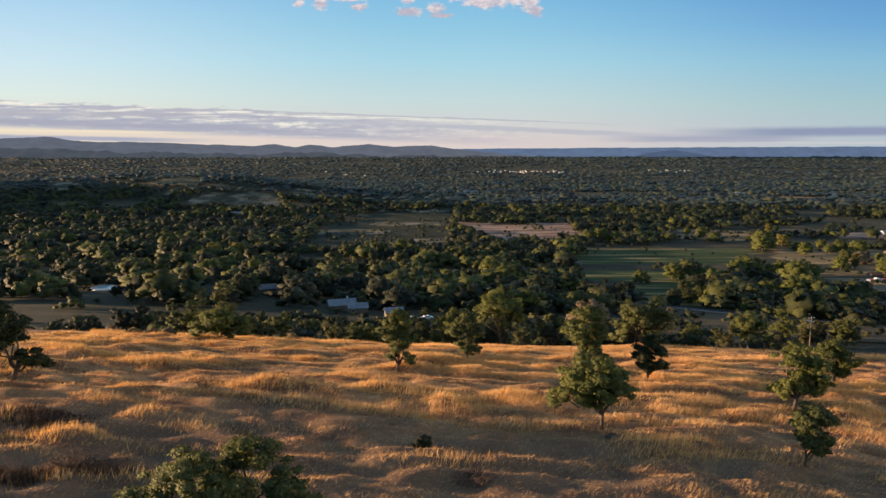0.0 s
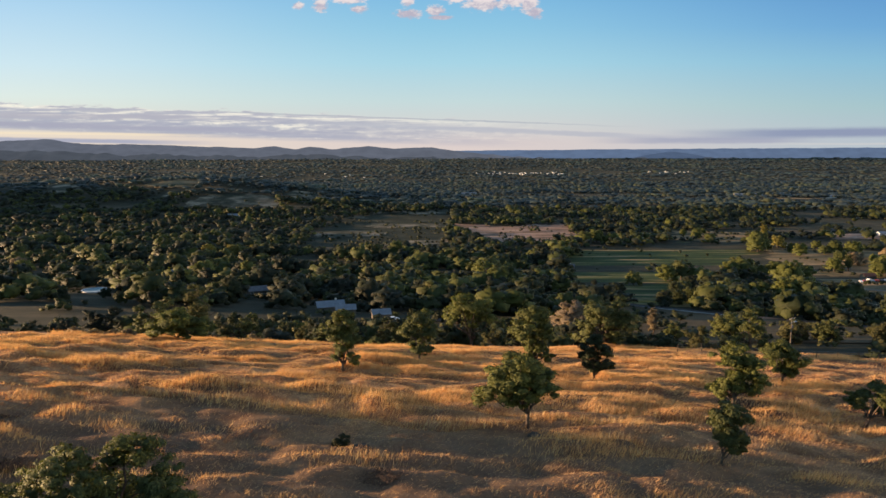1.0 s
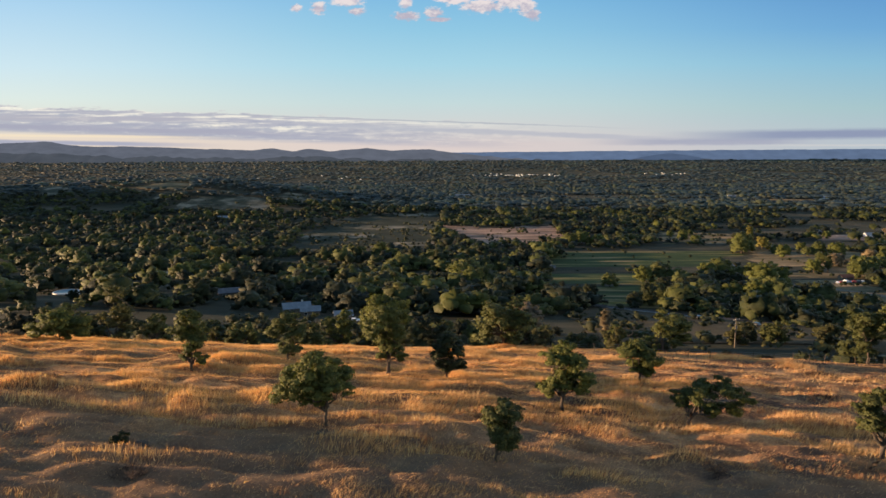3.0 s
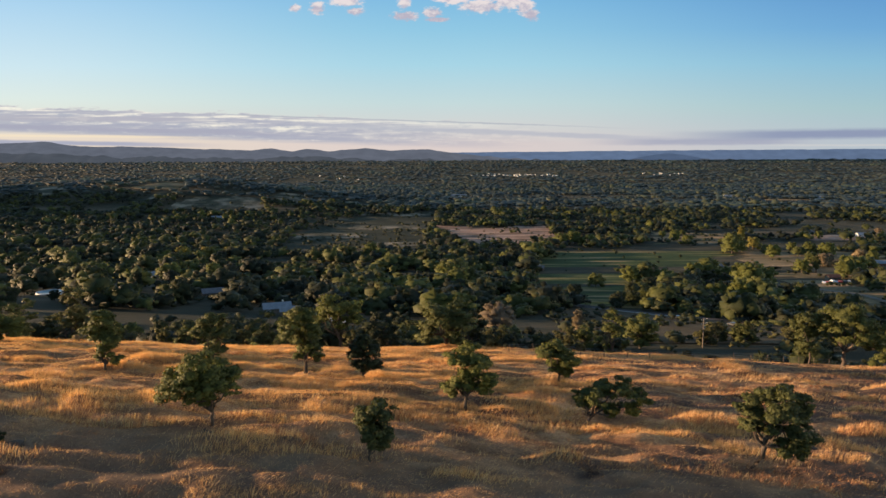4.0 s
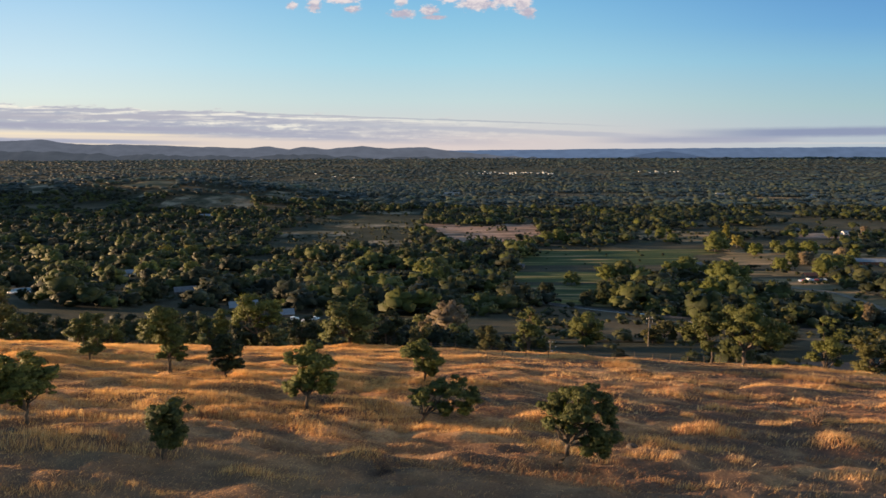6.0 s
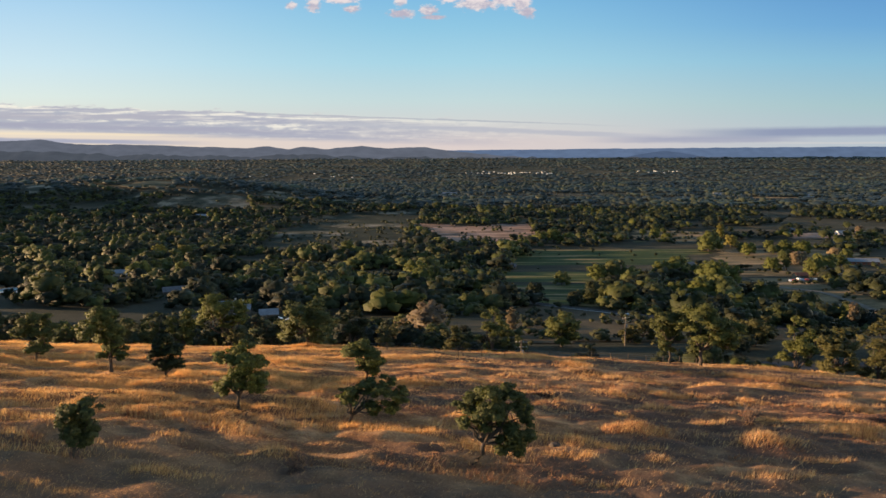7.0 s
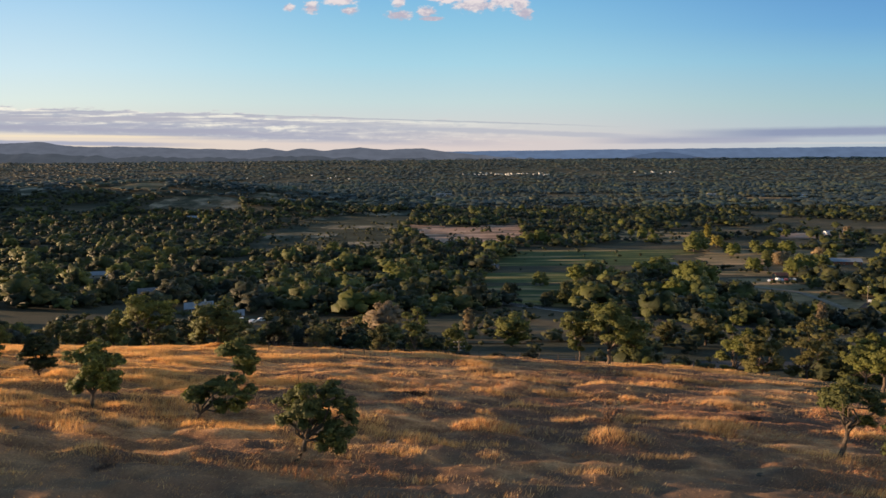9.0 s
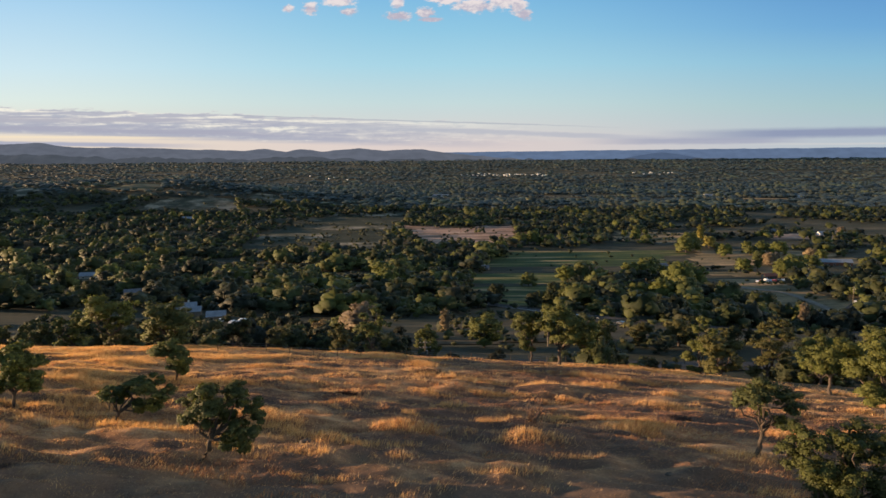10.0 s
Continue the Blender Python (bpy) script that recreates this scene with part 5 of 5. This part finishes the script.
for i in range(40):
    j = (i + 1) % 40
    bm.faces.new((o[i], o[j], q[j], q[i]))
    bm.faces.new((o2[i], o2[j], o[j], o[i]))
part("rim", (bm, WHITE), pool)
bm = bmesh.new()
bm.faces.new([bm.verts.new(p) for p in oval(5.75, 6.45, 1.15)])
part("water", (bm, WATER), pool)


# ---- utility poles ----
def utility_pole(x, y, tall, turn):
    z = float(land_smooth(x, y)) - 0.3
    th = thing("utility_pole", x, y, z, turn, "tall wooden utility pole with a crossarm", "pole", "utility poles")
    part("pole", mesh_of("pole", *tube([(0, 0, 0), (0, 0, tall / 2), (0, 0, tall)], [0.17, 0.15, 0.12], 8), POST_WOOD, True), th)
    for zz in (tall - 0.5, tall - 1.7):
        arm = part("crossarm", (box(bmesh.new(), -1.3, 1.3, -0.22, -0.1, zz - 0.07, zz + 0.07, 0.01), POST_WOOD), th)
        for ax in (-1.2, -0.4, 0.4, 1.2):
            part("insulator", mesh_of("insulator", *tube([(ax, -0.16, zz + 0.07), (ax, -0.16, zz + 0.16), (ax, -0.16, zz + 0.26)], [0.05, 0.07, 0.03], 6), WHITE), arm)
    bm = bmesh.new()
    bmesh.ops.create_cone(bm, segments=10, radius1=0.25, radius2=0.25, depth=0.8, cap_ends=True, matrix=pose(0.35, 0, tall - 2.8))
    part("transformer", (bm, TIN), th)


for row in ((228, 318, 11, 20), (300, 366, 11, 25), (70, 150, 9, 5), (104.5, 189, 9, 30)):
    utility_pole(*row)

# ---- fence along the far edge of the field ----
fence = thing("fence", 0, 0, 0, 0, "row of weathered wooden posts with wire at the field edge", "fence")
line = np.array([(40, 97), (56, 98), (74, 101), (90, 108), (104, 114), (118, 119)], float)
s = np.concatenate([[0], np.cumsum(np.linalg.norm(np.diff(line, axis=0), axis=1))])
posts = []
rng = np.random.RandomState(12)
for d in np.arange(0, s[-1], 3.6):
    x, y = np.interp(d, s, line[:, 0]), np.interp(d, s, line[:, 1])
    z = float(land(x, y))
    hgt = rng.uniform(1.15, 1.4)
    part("post", mesh_of("post", *tube([(x, y, z - 0.3), (x + rng.normal(0, 0.03), y, z + 0.6), (x + rng.normal(0, 0.05), y, z + hgt)], [0.06, 0.055, 0.045], 6), BARK), fence)
    posts.append((x, y, z))
for hh in (0.5, 0.85, 1.15):
    part("wire", mesh_of("wire", *tube([(x, y, z + hh) for x, y, z in posts], [0.008] * len(posts), 4), TIN), fence)


# ---- rocks, dead wood and scrub on the slope ----
def rock(x, y, size, label, seed):
    rng = np.random.RandomState(seed)
    bm = bmesh.new()
    bmesh.ops.create_icosphere(bm, subdivisions=3, radius=size)
    for v in bm.verts:
        n = noise.noise(v.co * (1.6 / size) + Vector((seed, 0, 0)))
        v.co *= 1 + 0.35 * n
        v.co.z *= 0.55
        v.co.x *= 1.25
    ob = part("rock", (bm, ROCK), None, label, pose(x, y, float(land(x, y)) + 0.1 * size, 0, 0, rng.uniform(0, 360)))
    tagged(ob, category="rock", group="rocks on the slope")


for i, row in enumerate(((0.1, 44.1, 0.6, "dark rounded rock beside a shrub in dry grass"), (103.1, 70.2, 0.5, "dark rock in dry grass"), (104.0, 70.5, 0.35, "small dark rock in dry grass"),
                         (12.3, 47.2, 0.4, "small dark rock below an oak"), (62.0, 54.5, 0.55, "flat dark boulder behind an oak"), (-16, 84, 0.4, "flat grey rock near the brow"),
                         (94.3, 52.9, 0.3, "small dark rock in dry grass"), (84, 46, 0.3, "small dark rock in dry grass"), (50, 66, 0.35, "small dark rock in dry grass"), (30, 52, 0.3, "small dark rock in dry grass"))):
    rock(*row, seed=i + 1)


def dead_shrub(x, y, tall, wide, stems, label, seed, name="dead_shrub", thick=1.0):
    """A leafless tangle: forking stems, each forking again."""
    rng = np.random.RandomState(seed)
    th = thing(name, x, y, float(land(x, y)) - 0.05, 0, label, "dead shrub", "dead shrubs on the slope")
    for k in range(stems):
        a = rng.uniform(0, 2 * math.pi)
        tip = np.array([wide * math.cos(a) * rng.uniform(0.3, 1), wide * math.sin(a) * rng.uniform(0.3, 1), tall * rng.uniform(0.5, 1)])
        foot = np.array([0.35 * wide * math.cos(a) * rng.rand(), 0.35 * wide * math.sin(a) * rng.rand(), 0])
        pts = bent(rng, foot, tip, 6, 0.1)
        r0 = (0.022 * tall + 0.012) * thick
        bits = [tube(pts, np.linspace(r0, r0 * 0.3, 6), 5)]
        for j in range(5):
            i = rng.randint(1, 5)
            e = pts[i] + rng.normal(0, 0.28 * tall, 3) * [1, 1, 0.6] + [0, 0, 0.15 * tall]
            bits.append(tube(bent(rng, pts[i], e, 4, 0.1), np.linspace(r0 * 0.5, r0 * 0.15, 4), 4))
        part("stem", mesh_of("stem", *join(bits), TWIG), th)


dead_shrub(83.9, 64.6, 2.5, 1.0, 8, "leafless grey dead shrub standing in dry grass", 3, thick=1.5)
dead_shrub(-19.1, 52.1, 0.9, 0.7, 14, "dark low tangle of dead brush", 4)
dead_shrub(-21.5, 37.0, 0.9, 1.6, 26, "dark brown tangle of dead thistle", 5)
dead_shrub(-24.0, 35.5, 0.8, 1.5, 22, "dark brown tangle of dead thistle", 6)
dead_shrub(-27.3, 43.5, 0.7, 1.6, 22, "dark brown tangle of dead thistle", 7)
dead_shrub(41.1, 45.6, 0.8, 0.9, 18, "rusty dead bush in dry grass", 8)
dead_shrub(2.5, 38.5, 0.7, 0.9, 16, "dark tangle of dead brush", 9)
dead_shrub(65.0, 72.0, 1.1, 0.3, 4, "thin reddish dead stalks", 10)
dead_shrub(8.5, 58.0, 0.7, 0.6, 12, "dark low tangle of dead brush", 11)

# ---- far town ----
def block(w, d, h):
    th = thing("town_building", 0, 0, 0, 0, "small white far building of the town", "building", "far town")
    part("wall", (box(bmesh.new(), -w / 2, w / 2, -d / 2, d / 2, 0, h, 0.1), WHITE), th)
    part("roof", (box(bmesh.new(), -w / 2 - 0.4, w / 2 + 0.4, -d / 2 - 0.4, d / 2 + 0.4, h, h + 0.6, 0.1), TIN), th)
    for i in range(3):
        part("window", (box(bmesh.new(), -w / 2 + w * (i + 0.3) / 3, -w / 2 + w * (i + 0.7) / 3, -d / 2 - 0.1, -d / 2 + 0.1, h * 0.4, h * 0.8), GLASS), th)
    return th


rng = np.random.RandomState(9)
first = block(7, 5, 2.4)
spots = []
for i in range(64):
    spots.append((rng.uniform(170, 520) if i < 48 else rng.uniform(900, 1080), rng.uniform(2900, 3050)))
spots += [(rng.uniform(-900, -200), rng.uniform(2200, 3000)) for _ in range(8)]
first.matrix_basis = pose(150, 2950, float(land_smooth(150, 2950)) + 6, 0, 0, 10)
for x, y in spots:
    copy_thing(first, pose(x, y, float(land_smooth(x, y)) + rng.uniform(3, 7.5), 0, 0, rng.uniform(-40, 40)))

# ---- dry grass: tufts of blades, tall in wind-laid swathes and short between ----
def swathe(x, y):
    bend = 5 * (vnoise(x / 13 + 4, y / 13 + 9) - 0.5)
    return np.clip(3.2 * (fnoise(x / 8 + 3, (y + bend) / 1.9 + 1, 3) - 0.47) + mounds(x, y), 0, 1)


def tufts(name, n, x0, x1, y0, y1, blade, tall, mat, label, pick, seed, k=3):
    rng = np.random.RandomState(seed)
    x, y = rng.uniform(x0, x1, n), rng.uniform(y0, y1, n)
    ok = pick(x, y, rng)
    x, y = x[ok], y[ok]
    m = len(x)
    X = np.repeat(x, k) + rng.normal(0, 0.14, m * k)
    Y = np.repeat(y, k) + rng.normal(0, 0.14, m * k)
    Z = land(X, Y) - 0.03
    a = rng.uniform(0, math.pi, m * k)
    w = blade * rng.uniform(0.6, 1.4, m * k) * (0.6 + Y / 90)
    h = tall * rng.uniform(0.45, 1.3, m * k) * np.repeat(0.28 + 0.95 * swathe(x, y), k)
    dx, dy = np.cos(a) * w, np.sin(a) * w
    tx, ty = rng.normal(0.16, 0.16, m * k), rng.normal(-0.03, 0.12, m * k)
    v = np.stack([np.column_stack([X - dx, Y - dy, Z]), np.column_stack([X + dx, Y + dy, Z]), np.column_stack([X + tx, Y + ty, Z + h])], 1).reshape(-1, 3)
    return tagged(part(name, mesh_of(name, v, np.arange(len(v)).reshape(-1, 3), mat)), label, "grass", kind="stuff")


def gold_pick(x, y, rng):
    thick = 0.25 + 0.75 * np.clip((y + 26 * (vnoise(x / 8, y / 8) - 0.5) - 41) / 12, 0, 1)
    thick = thick * (1 - 0.86 * np.clip((x - 36) / 30, 0, 1) * (swathe(x, y) < 0.78) * np.clip((118 - y) / 20, 0, 1))
    return rng.rand(len(x)) < (0.52 + 0.48 * swathe(x, y)) * thick * (1 - 0.45 * np.clip((x - 30) / 40, 0, 1))


def seed_pick(x, y, rng):
    return rng.rand(len(x)) < 0.55 * swathe(x, y) ** 2 * (0.3 + 0.7 * vnoise(x / 3 + 2, y / 2 + 5)) * (1 - 0.55 * np.clip((x - 30) / 30, 0, 1))


def rust_pick(x, y, rng):
    clumps = np.zeros(len(x), bool)
    for cx, cy, r in ((41.0, 46.6, 2.4), (25.2, 44.2, 1.7), (54.0, 47.4, 1.5), (84.5, 57.0, 3.0), (79.0, 55.0, 2.0), (43.5, 57.6, 1.4)):
        clumps |= ((x - cx) / r) ** 2 + ((y - cy) / (0.5 * r)) ** 2 < rng.uniform(0.3, 1.2, len(x))
    more = 0.10 * np.clip((-4 - x) / 10, 0, 1) + 0.07 * np.clip((x - 52) / 20, 0, 1)
    return (fnoise(x / 9 + 33, y / 6 + 12, 3) > 0.6 - more) | clumps


tufts("dry_grass", 820000, -48, 140, 26, 106, 0.015, 0.52, GRASS_BLADE, "golden dry grass tufts all over the slope", gold_pick, 21, 2)
tufts("dry_grass", 170000, -48, 140, 30, 104, 0.019, 0.58, PALE_BLADE, "pale seed heads of tall dry grass", seed_pick, 26, 2)
tufts("dry_grass", 210000, -48, 140, 64, 106, 0.016, 0.55, GRASS_BLADE, "pale golden dry grass along the brow", gold_pick, 23, 2)


def dull_pick(x, y, rng):
    near = 1 - np.clip((y + 26 * (vnoise(x / 8, y / 8) - 0.5) - 41) / 12, 0, 1)
    side = np.clip((x - 36) / 30, 0, 1)
    return rng.rand(len(x)) < np.maximum(0.8 * near, 0.45 * side) * (0.45 + 0.55 * vnoise(x / 2.5 + 9, y / 2.5))


def dark_pick(x, y, rng):
    clumps_in = np.zeros(len(x), bool)
    for cx, cy, r in ((-26.5, 44.0, 3.0), (-20.0, 37.6, 2.6), (-23.5, 35.6, 2.2), (-19.1, 52.1, 0.8), (1.6, 38.8, 1.2), (-14.5, 58.5, 1.2), (63.0, 72.0, 1.4), (40.9, 45.0, 0.9), (101.5, 71.0, 1.6), (48.0, 78.0, 1.5), (20.0, 60.0, 0.9), (72.0, 88.0, 1.8)):
        clumps_in |= ((x - cx) / r) ** 2 + ((y - cy) / (0.5 * r)) ** 2 < rng.uniform(0.2, 1.3, len(x))
    return clumps_in


tufts("dull_weeds", 320000, -48, 135, 26, 106, 0.013, 0.4, DULL_BLADE, "grey-brown dry weeds and thistle on the near slope", dull_pick, 24, 2)
tufts("dark_weeds", 600000, -32, 106, 33, 90, 0.02, 0.7, DARK_WEED, "dark dead thistle in low patches", dark_pick, 25, 3)
tufts("rusty_grass", 60000, -48, 130, 30, 95, 0.028, 0.5, RUST_BLADE, "rusty brown dry weeds in patches", rust_pick, 22)

# ---- far hills, sky and clouds beyond the plain ----
def srgb(r, g, b):
    return tuple(((c / 255 + 0.055) / 1.055) ** 2.4 for c in (r, g, b))


def ridge(name, dist, xs0, tops, base, colour, label, seed, deep=300, rough=8):
    """A far range of hills with its own rounded tops, glowing in a painted haze colour."""
    m, t, b, _ = nodes_of(name)
    # haze is put into the colour, and the hills emit it
    haze_glow = ramp(t, noise_tex(t, 0.012, 5, 0.6, (1, 1, 3)), [(0.35, tuple(0.88 * c for c in srgb(*colour))), (0.65, tuple(1.08 * c for c in srgb(*colour)))])
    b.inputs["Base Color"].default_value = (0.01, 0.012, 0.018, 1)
    t.links.new(haze_glow, b.inputs["Emission Color"])
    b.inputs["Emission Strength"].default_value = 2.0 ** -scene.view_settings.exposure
    b.inputs["Roughness"].default_value = 1.0
    b.inputs["Specular IOR Level"].default_value = 0.0
    xs = np.linspace(-3900, 4000, 520)
    top = np.interp(xs - 20, xs0, tops)
    for _ in range(4):
        top[1:-1] = (top[:-2] + 2 * top[1:-1] + top[2:]) / 4
    top = top + rough * (fnoise(xs / 90 + seed, xs * 0 + seed, 4) - 0.5)
    rows, steps = [], np.linspace(0, 1, 9)
    for s in steps:
        rise = math.sin(s * math.pi / 2)
        y = dist - deep * (1 - s) + 30 * (fnoise(xs / 200 + 5 * s, xs * 0 + seed, 3) - 0.5)
        rows.append(np.column_stack([xs, y, base + (top - base) * rise]))
    v = np.concatenate(rows)
    n = len(xs)
    f = np.array([(r * n + i, r * n + i + 1, (r + 1) * n + i + 1, (r + 1) * n + i) for r in range(len(steps) - 1) for i in range(n - 1)])
    tagged(part(name, mesh_of(name, v, f, m, True)), label, "hills", kind="structure")


ridge("backdrop_hills_blue", 4850, [-4000, -1200, 300, 1200, 3000, 4000], [120, 120, 144, 150, 158, 158], -20, (94, 112, 141), "farthest hills in painted blue haze", 2, 120, 7)
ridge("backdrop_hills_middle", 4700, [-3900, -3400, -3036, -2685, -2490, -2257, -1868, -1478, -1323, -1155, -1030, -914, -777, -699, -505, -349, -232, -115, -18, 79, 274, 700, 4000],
      [180, 190, 207, 222, 191, 187, 176, 168, 160, 173, 152, 170, 148, 160, 172, 152, 162, 164, 148, 140, 118, 80, 40], -20, (96, 101, 113), "rounded hills in painted blue-grey haze", 3, 300, 15)
ridge("backdrop_hills_right", 4650, [-4000, 1150, 1350, 1523, 1680, 1900, 4000], [20, 60, 108, 132, 112, 60, 20], -20, (78, 94, 120), "low hill on the plain in painted blue haze", 4, 200, 4)
ridge("backdrop_hills_near", 4420, [-3900, -2780, -2100, -1300, -835, -500, 0, 800, 1500, 4000], [150, 142, 118, 104, 112, 90, 92, 80, 84, 86], -20, (75, 80, 88), "wooded rise at the edge of the plain in painted grey haze", 5, 260, 36)


SKY_D, SKY_K = 4880.0, 4.03
sky_m = bpy.data.materials.new("evening_sky")
sky_m.use_nodes = True
t = sky_m.node_tree
t.nodes.clear()


def op(kind, a, b=0.0, c=0.0):
    n = t.nodes.new("ShaderNodeMath")
    n.operation = kind
    for sock, val in zip(n.inputs, (a, b, c)):
        if isinstance(val, (int, float)):
            sock.default_value = val
        else:
            t.links.new(val, sock)
    return n.outputs[0]


def soft_step(val, a, b):
    n = t.nodes.new("ShaderNodeMapRange")
    n.interpolation_type = "SMOOTHSTEP"
    n.inputs["From Min"].default_value, n.inputs["From Max"].default_value = min(a, b), max(a, b)
    if a > b:
        n.inputs["To Min"].default_value, n.inputs["To Max"].default_value = 1.0, 0.0
    t.links.new(val, n.inputs["Value"])
    return n.outputs[0]


def plane_noise(u, v, su, sv, off, detail=5.0, rough=0.55):
    cv = t.nodes.new("ShaderNodeCombineXYZ")
    t.links.new(op("MULTIPLY", u, su), cv.inputs[0])
    t.links.new(op("MULTIPLY", v, sv), cv.inputs[1])
    cv.inputs[2].default_value = off
    n = t.nodes.new("ShaderNodeTexNoise")
    n.inputs["Scale"].default_value, n.inputs["Detail"].default_value, n.inputs["Roughness"].default_value = 1.0, detail, rough
    t.links.new(cv.outputs[0], n.inputs["Vector"])
    return n.outputs["Fac"]


tc = t.nodes.new("ShaderNodeTexCoord")
sp = t.nodes.new("ShaderNodeSeparateXYZ")
t.links.new(tc.outputs["Object"], sp.inputs[0])
u = op("MULTIPLY_ADD", op("SUBTRACT", sp.outputs["X"], 37.0), 1 / SKY_K, 784.0)
v = op("MULTIPLY_ADD", op("SUBTRACT", sp.outputs["Z"], 90.0), -1 / SKY_K, 283.0)
down = op("MULTIPLY_ADD", v, 1 / 300.0, 20 / 300.0)


def sky_ramp(stops):
    return ramp(t, down, [((y + 20) / 300.0, srgb(*c)) for y, c in stops])


left = sky_ramp([(-20, (160, 204, 238)), (0, (170, 211, 240)), (60, (190, 222, 241)), (120, (208, 232, 241)), (175, (224, 236, 230)), (245, (236, 220, 200))])
mid_c = sky_ramp([(-20, (115, 178, 222)), (0, (124, 185, 225)), (60, (145, 200, 228)), (120, (168, 213, 230)), (185, (197, 218, 220)), (255, (222, 208, 204))])
right = sky_ramp([(-20, (92, 149, 204)), (0, (99, 155, 208)), (60, (113, 170, 215)), (120, (140, 190, 216)), (195, (168, 198, 204)), (250, (184, 195, 204))])
col = mix(t, soft_step(u, -80, 800), left, mid_c)
col = mix(t, soft_step(u, 760, 1600), col, right)
# long bank of low cloud
tilt = op("SUBTRACT", v, op("MULTIPLY", u, 0.037))
wisp = plane_noise(u, v, 0.009, 0.17, 3.0)
fine = plane_noise(u, v, 0.030, 0.12, 8.0, 7.0, 0.62)
rag = op("MULTIPLY_ADD", op("SUBTRACT", fine, 0.5), 30.0, op("MULTIPLY", op("SUBTRACT", wisp, 0.5), 10.0))
edge = op("ADD", tilt, rag)
bank = op("MULTIPLY", soft_step(edge, 185, 190), soft_step(tilt, 236, 224))
bank = op("MULTIPLY", bank, soft_step(u, 1050, 420))
cream = mix(t, soft_step(op("MULTIPLY_ADD", op("SUBTRACT", edge, 194.0), -0.005, fine), 0.34, 0.54), srgb(176, 180, 194), srgb(250, 244, 230))
col = mix(t, op("MULTIPLY", bank, 0.88), col, cream)
streak = op("MULTIPLY", soft_step(op("ADD", wisp, op("MULTIPLY", fine, 0.35)), 0.56, 0.74), bank)
col = mix(t, op("MULTIPLY", streak, 0.85), col, srgb(170, 173, 190))


def band(centre0, slope, half, u0, u1, u2, u3, colour, amount, wave=9.0):
    """A long thin stripe of cloud that fades in between u0 and u1 and out between u2 and u3."""
    global col
    c = op("ADD", op("SUBTRACT", v, op("MULTIPLY_ADD", u, slope, centre0)), op("MULTIPLY", op("SUBTRACT", wisp, 0.5), wave))
    c = op("ADD", c, op("MULTIPLY", op("SUBTRACT", fine, 0.5), 0.8 * wave))
    k = op("MULTIPLY", soft_step(op("ABSOLUTE", c), half, half * 0.25), op("MULTIPLY", soft_step(u, u0, u1), soft_step(u, u3, u2)))
    col = mix(t, op("MULTIPLY", k, amount), col, srgb(*colour))


band(208, 0.010, 6, -400, -300, 250, 480, (182, 181, 192), 0.8)
band(222, 0.030, 6, -400, -300, 380, 620, (170, 171, 188), 0.9, 6)
band(238, 0.012, 3, -400, -300, 200, 420, (246, 228, 200), 0.8, 3)
band(249, 0.020, 6, -400, -300, 200, 430, (165, 170, 192), 0.9, 3)
band(188, 0.037, 1.6, 330, 480, 900, 1150, (176, 182, 192), 0.75, 4)
band(198, 0.0425, 6, 480, 640, 1050, 1250, (184, 187, 198), 0.8, 7)
band(253, 0.0, 8, 1000, 1180, 1330, 1460, (164, 168, 188), 0.8, 5)
band(256, -0.011, 12, 1120, 1400, 2000, 2200, (142, 152, 180), 0.95, 4)
band(258, 0.001, 3, 1250, 1450, 2000, 2200, (206, 206, 206), 0.7, 3)
# small bright clouds high up
puff = plane_noise(u, v, 0.055, 0.10, 5.0, 6.0, 0.62)
swirl = plane_noise(u, v, 0.13, 0.2, 9.0, 4.0, 0.6)
dens = None
for cu, cv2, ru, rv in ((528, 24, 12, 8), (566, 24, 17, 13), (616, 13, 34, 12), (632, 30, 18, 8), (716, 38, 28, 10), (716, 16, 14, 14), (764, 33, 20, 11), (772, 44, 26, 5), (800, 10, 40, 12), (848, 22, 50, 14), (896, 14, 36, 16), (922, 22, 20, 18), (932, 36, 17, 13)):
    du, dv = op("MULTIPLY", op("SUBTRACT", u, float(cu)), 1.0 / ru), op("MULTIPLY", op("SUBTRACT", v, float(cv2)), 1.0 / rv)
    one = op("SUBTRACT", 1.0, op("SQRT", op("ADD", op("MULTIPLY", du, du), op("MULTIPLY", dv, dv))))
    dens = one if dens is None else op("MAXIMUM", dens, one)
dens = op("ADD", dens, op("MULTIPLY_ADD", op("SUBTRACT", puff, 0.5), 1.6, op("MULTIPLY", op("SUBTRACT", swirl, 0.5), 0.7)))
cloud = soft_step(dens, 0.0, 0.55)
col = mix(t, op("MULTIPLY", cloud, 0.9), col, mix(t, soft_step(op("ADD", puff, op("MULTIPLY", v, -0.006)), 0.22, 0.5), srgb(190, 180, 194), srgb(240, 226, 222)))
em = t.nodes.new("ShaderNodeEmission")
em.inputs[1].default_value = 2.0 ** -scene.view_settings.exposure
t.links.new(col, em.inputs[0])
out = t.nodes.new("ShaderNodeOutputMaterial")
t.links.new(em.outputs[0], out.inputs[0])
sheet = mesh_of("backdrop_sky", [(-3900, SKY_D, -200), (4000, SKY_D, -200), (4000, SKY_D, 1500), (-3900, SKY_D, 1500)], np.array([(0, 1, 2, 3)]), sky_m)
tagged(part("backdrop_sky", sheet), "pale blue evening sky with low cloud banks", "sky", kind="structure")
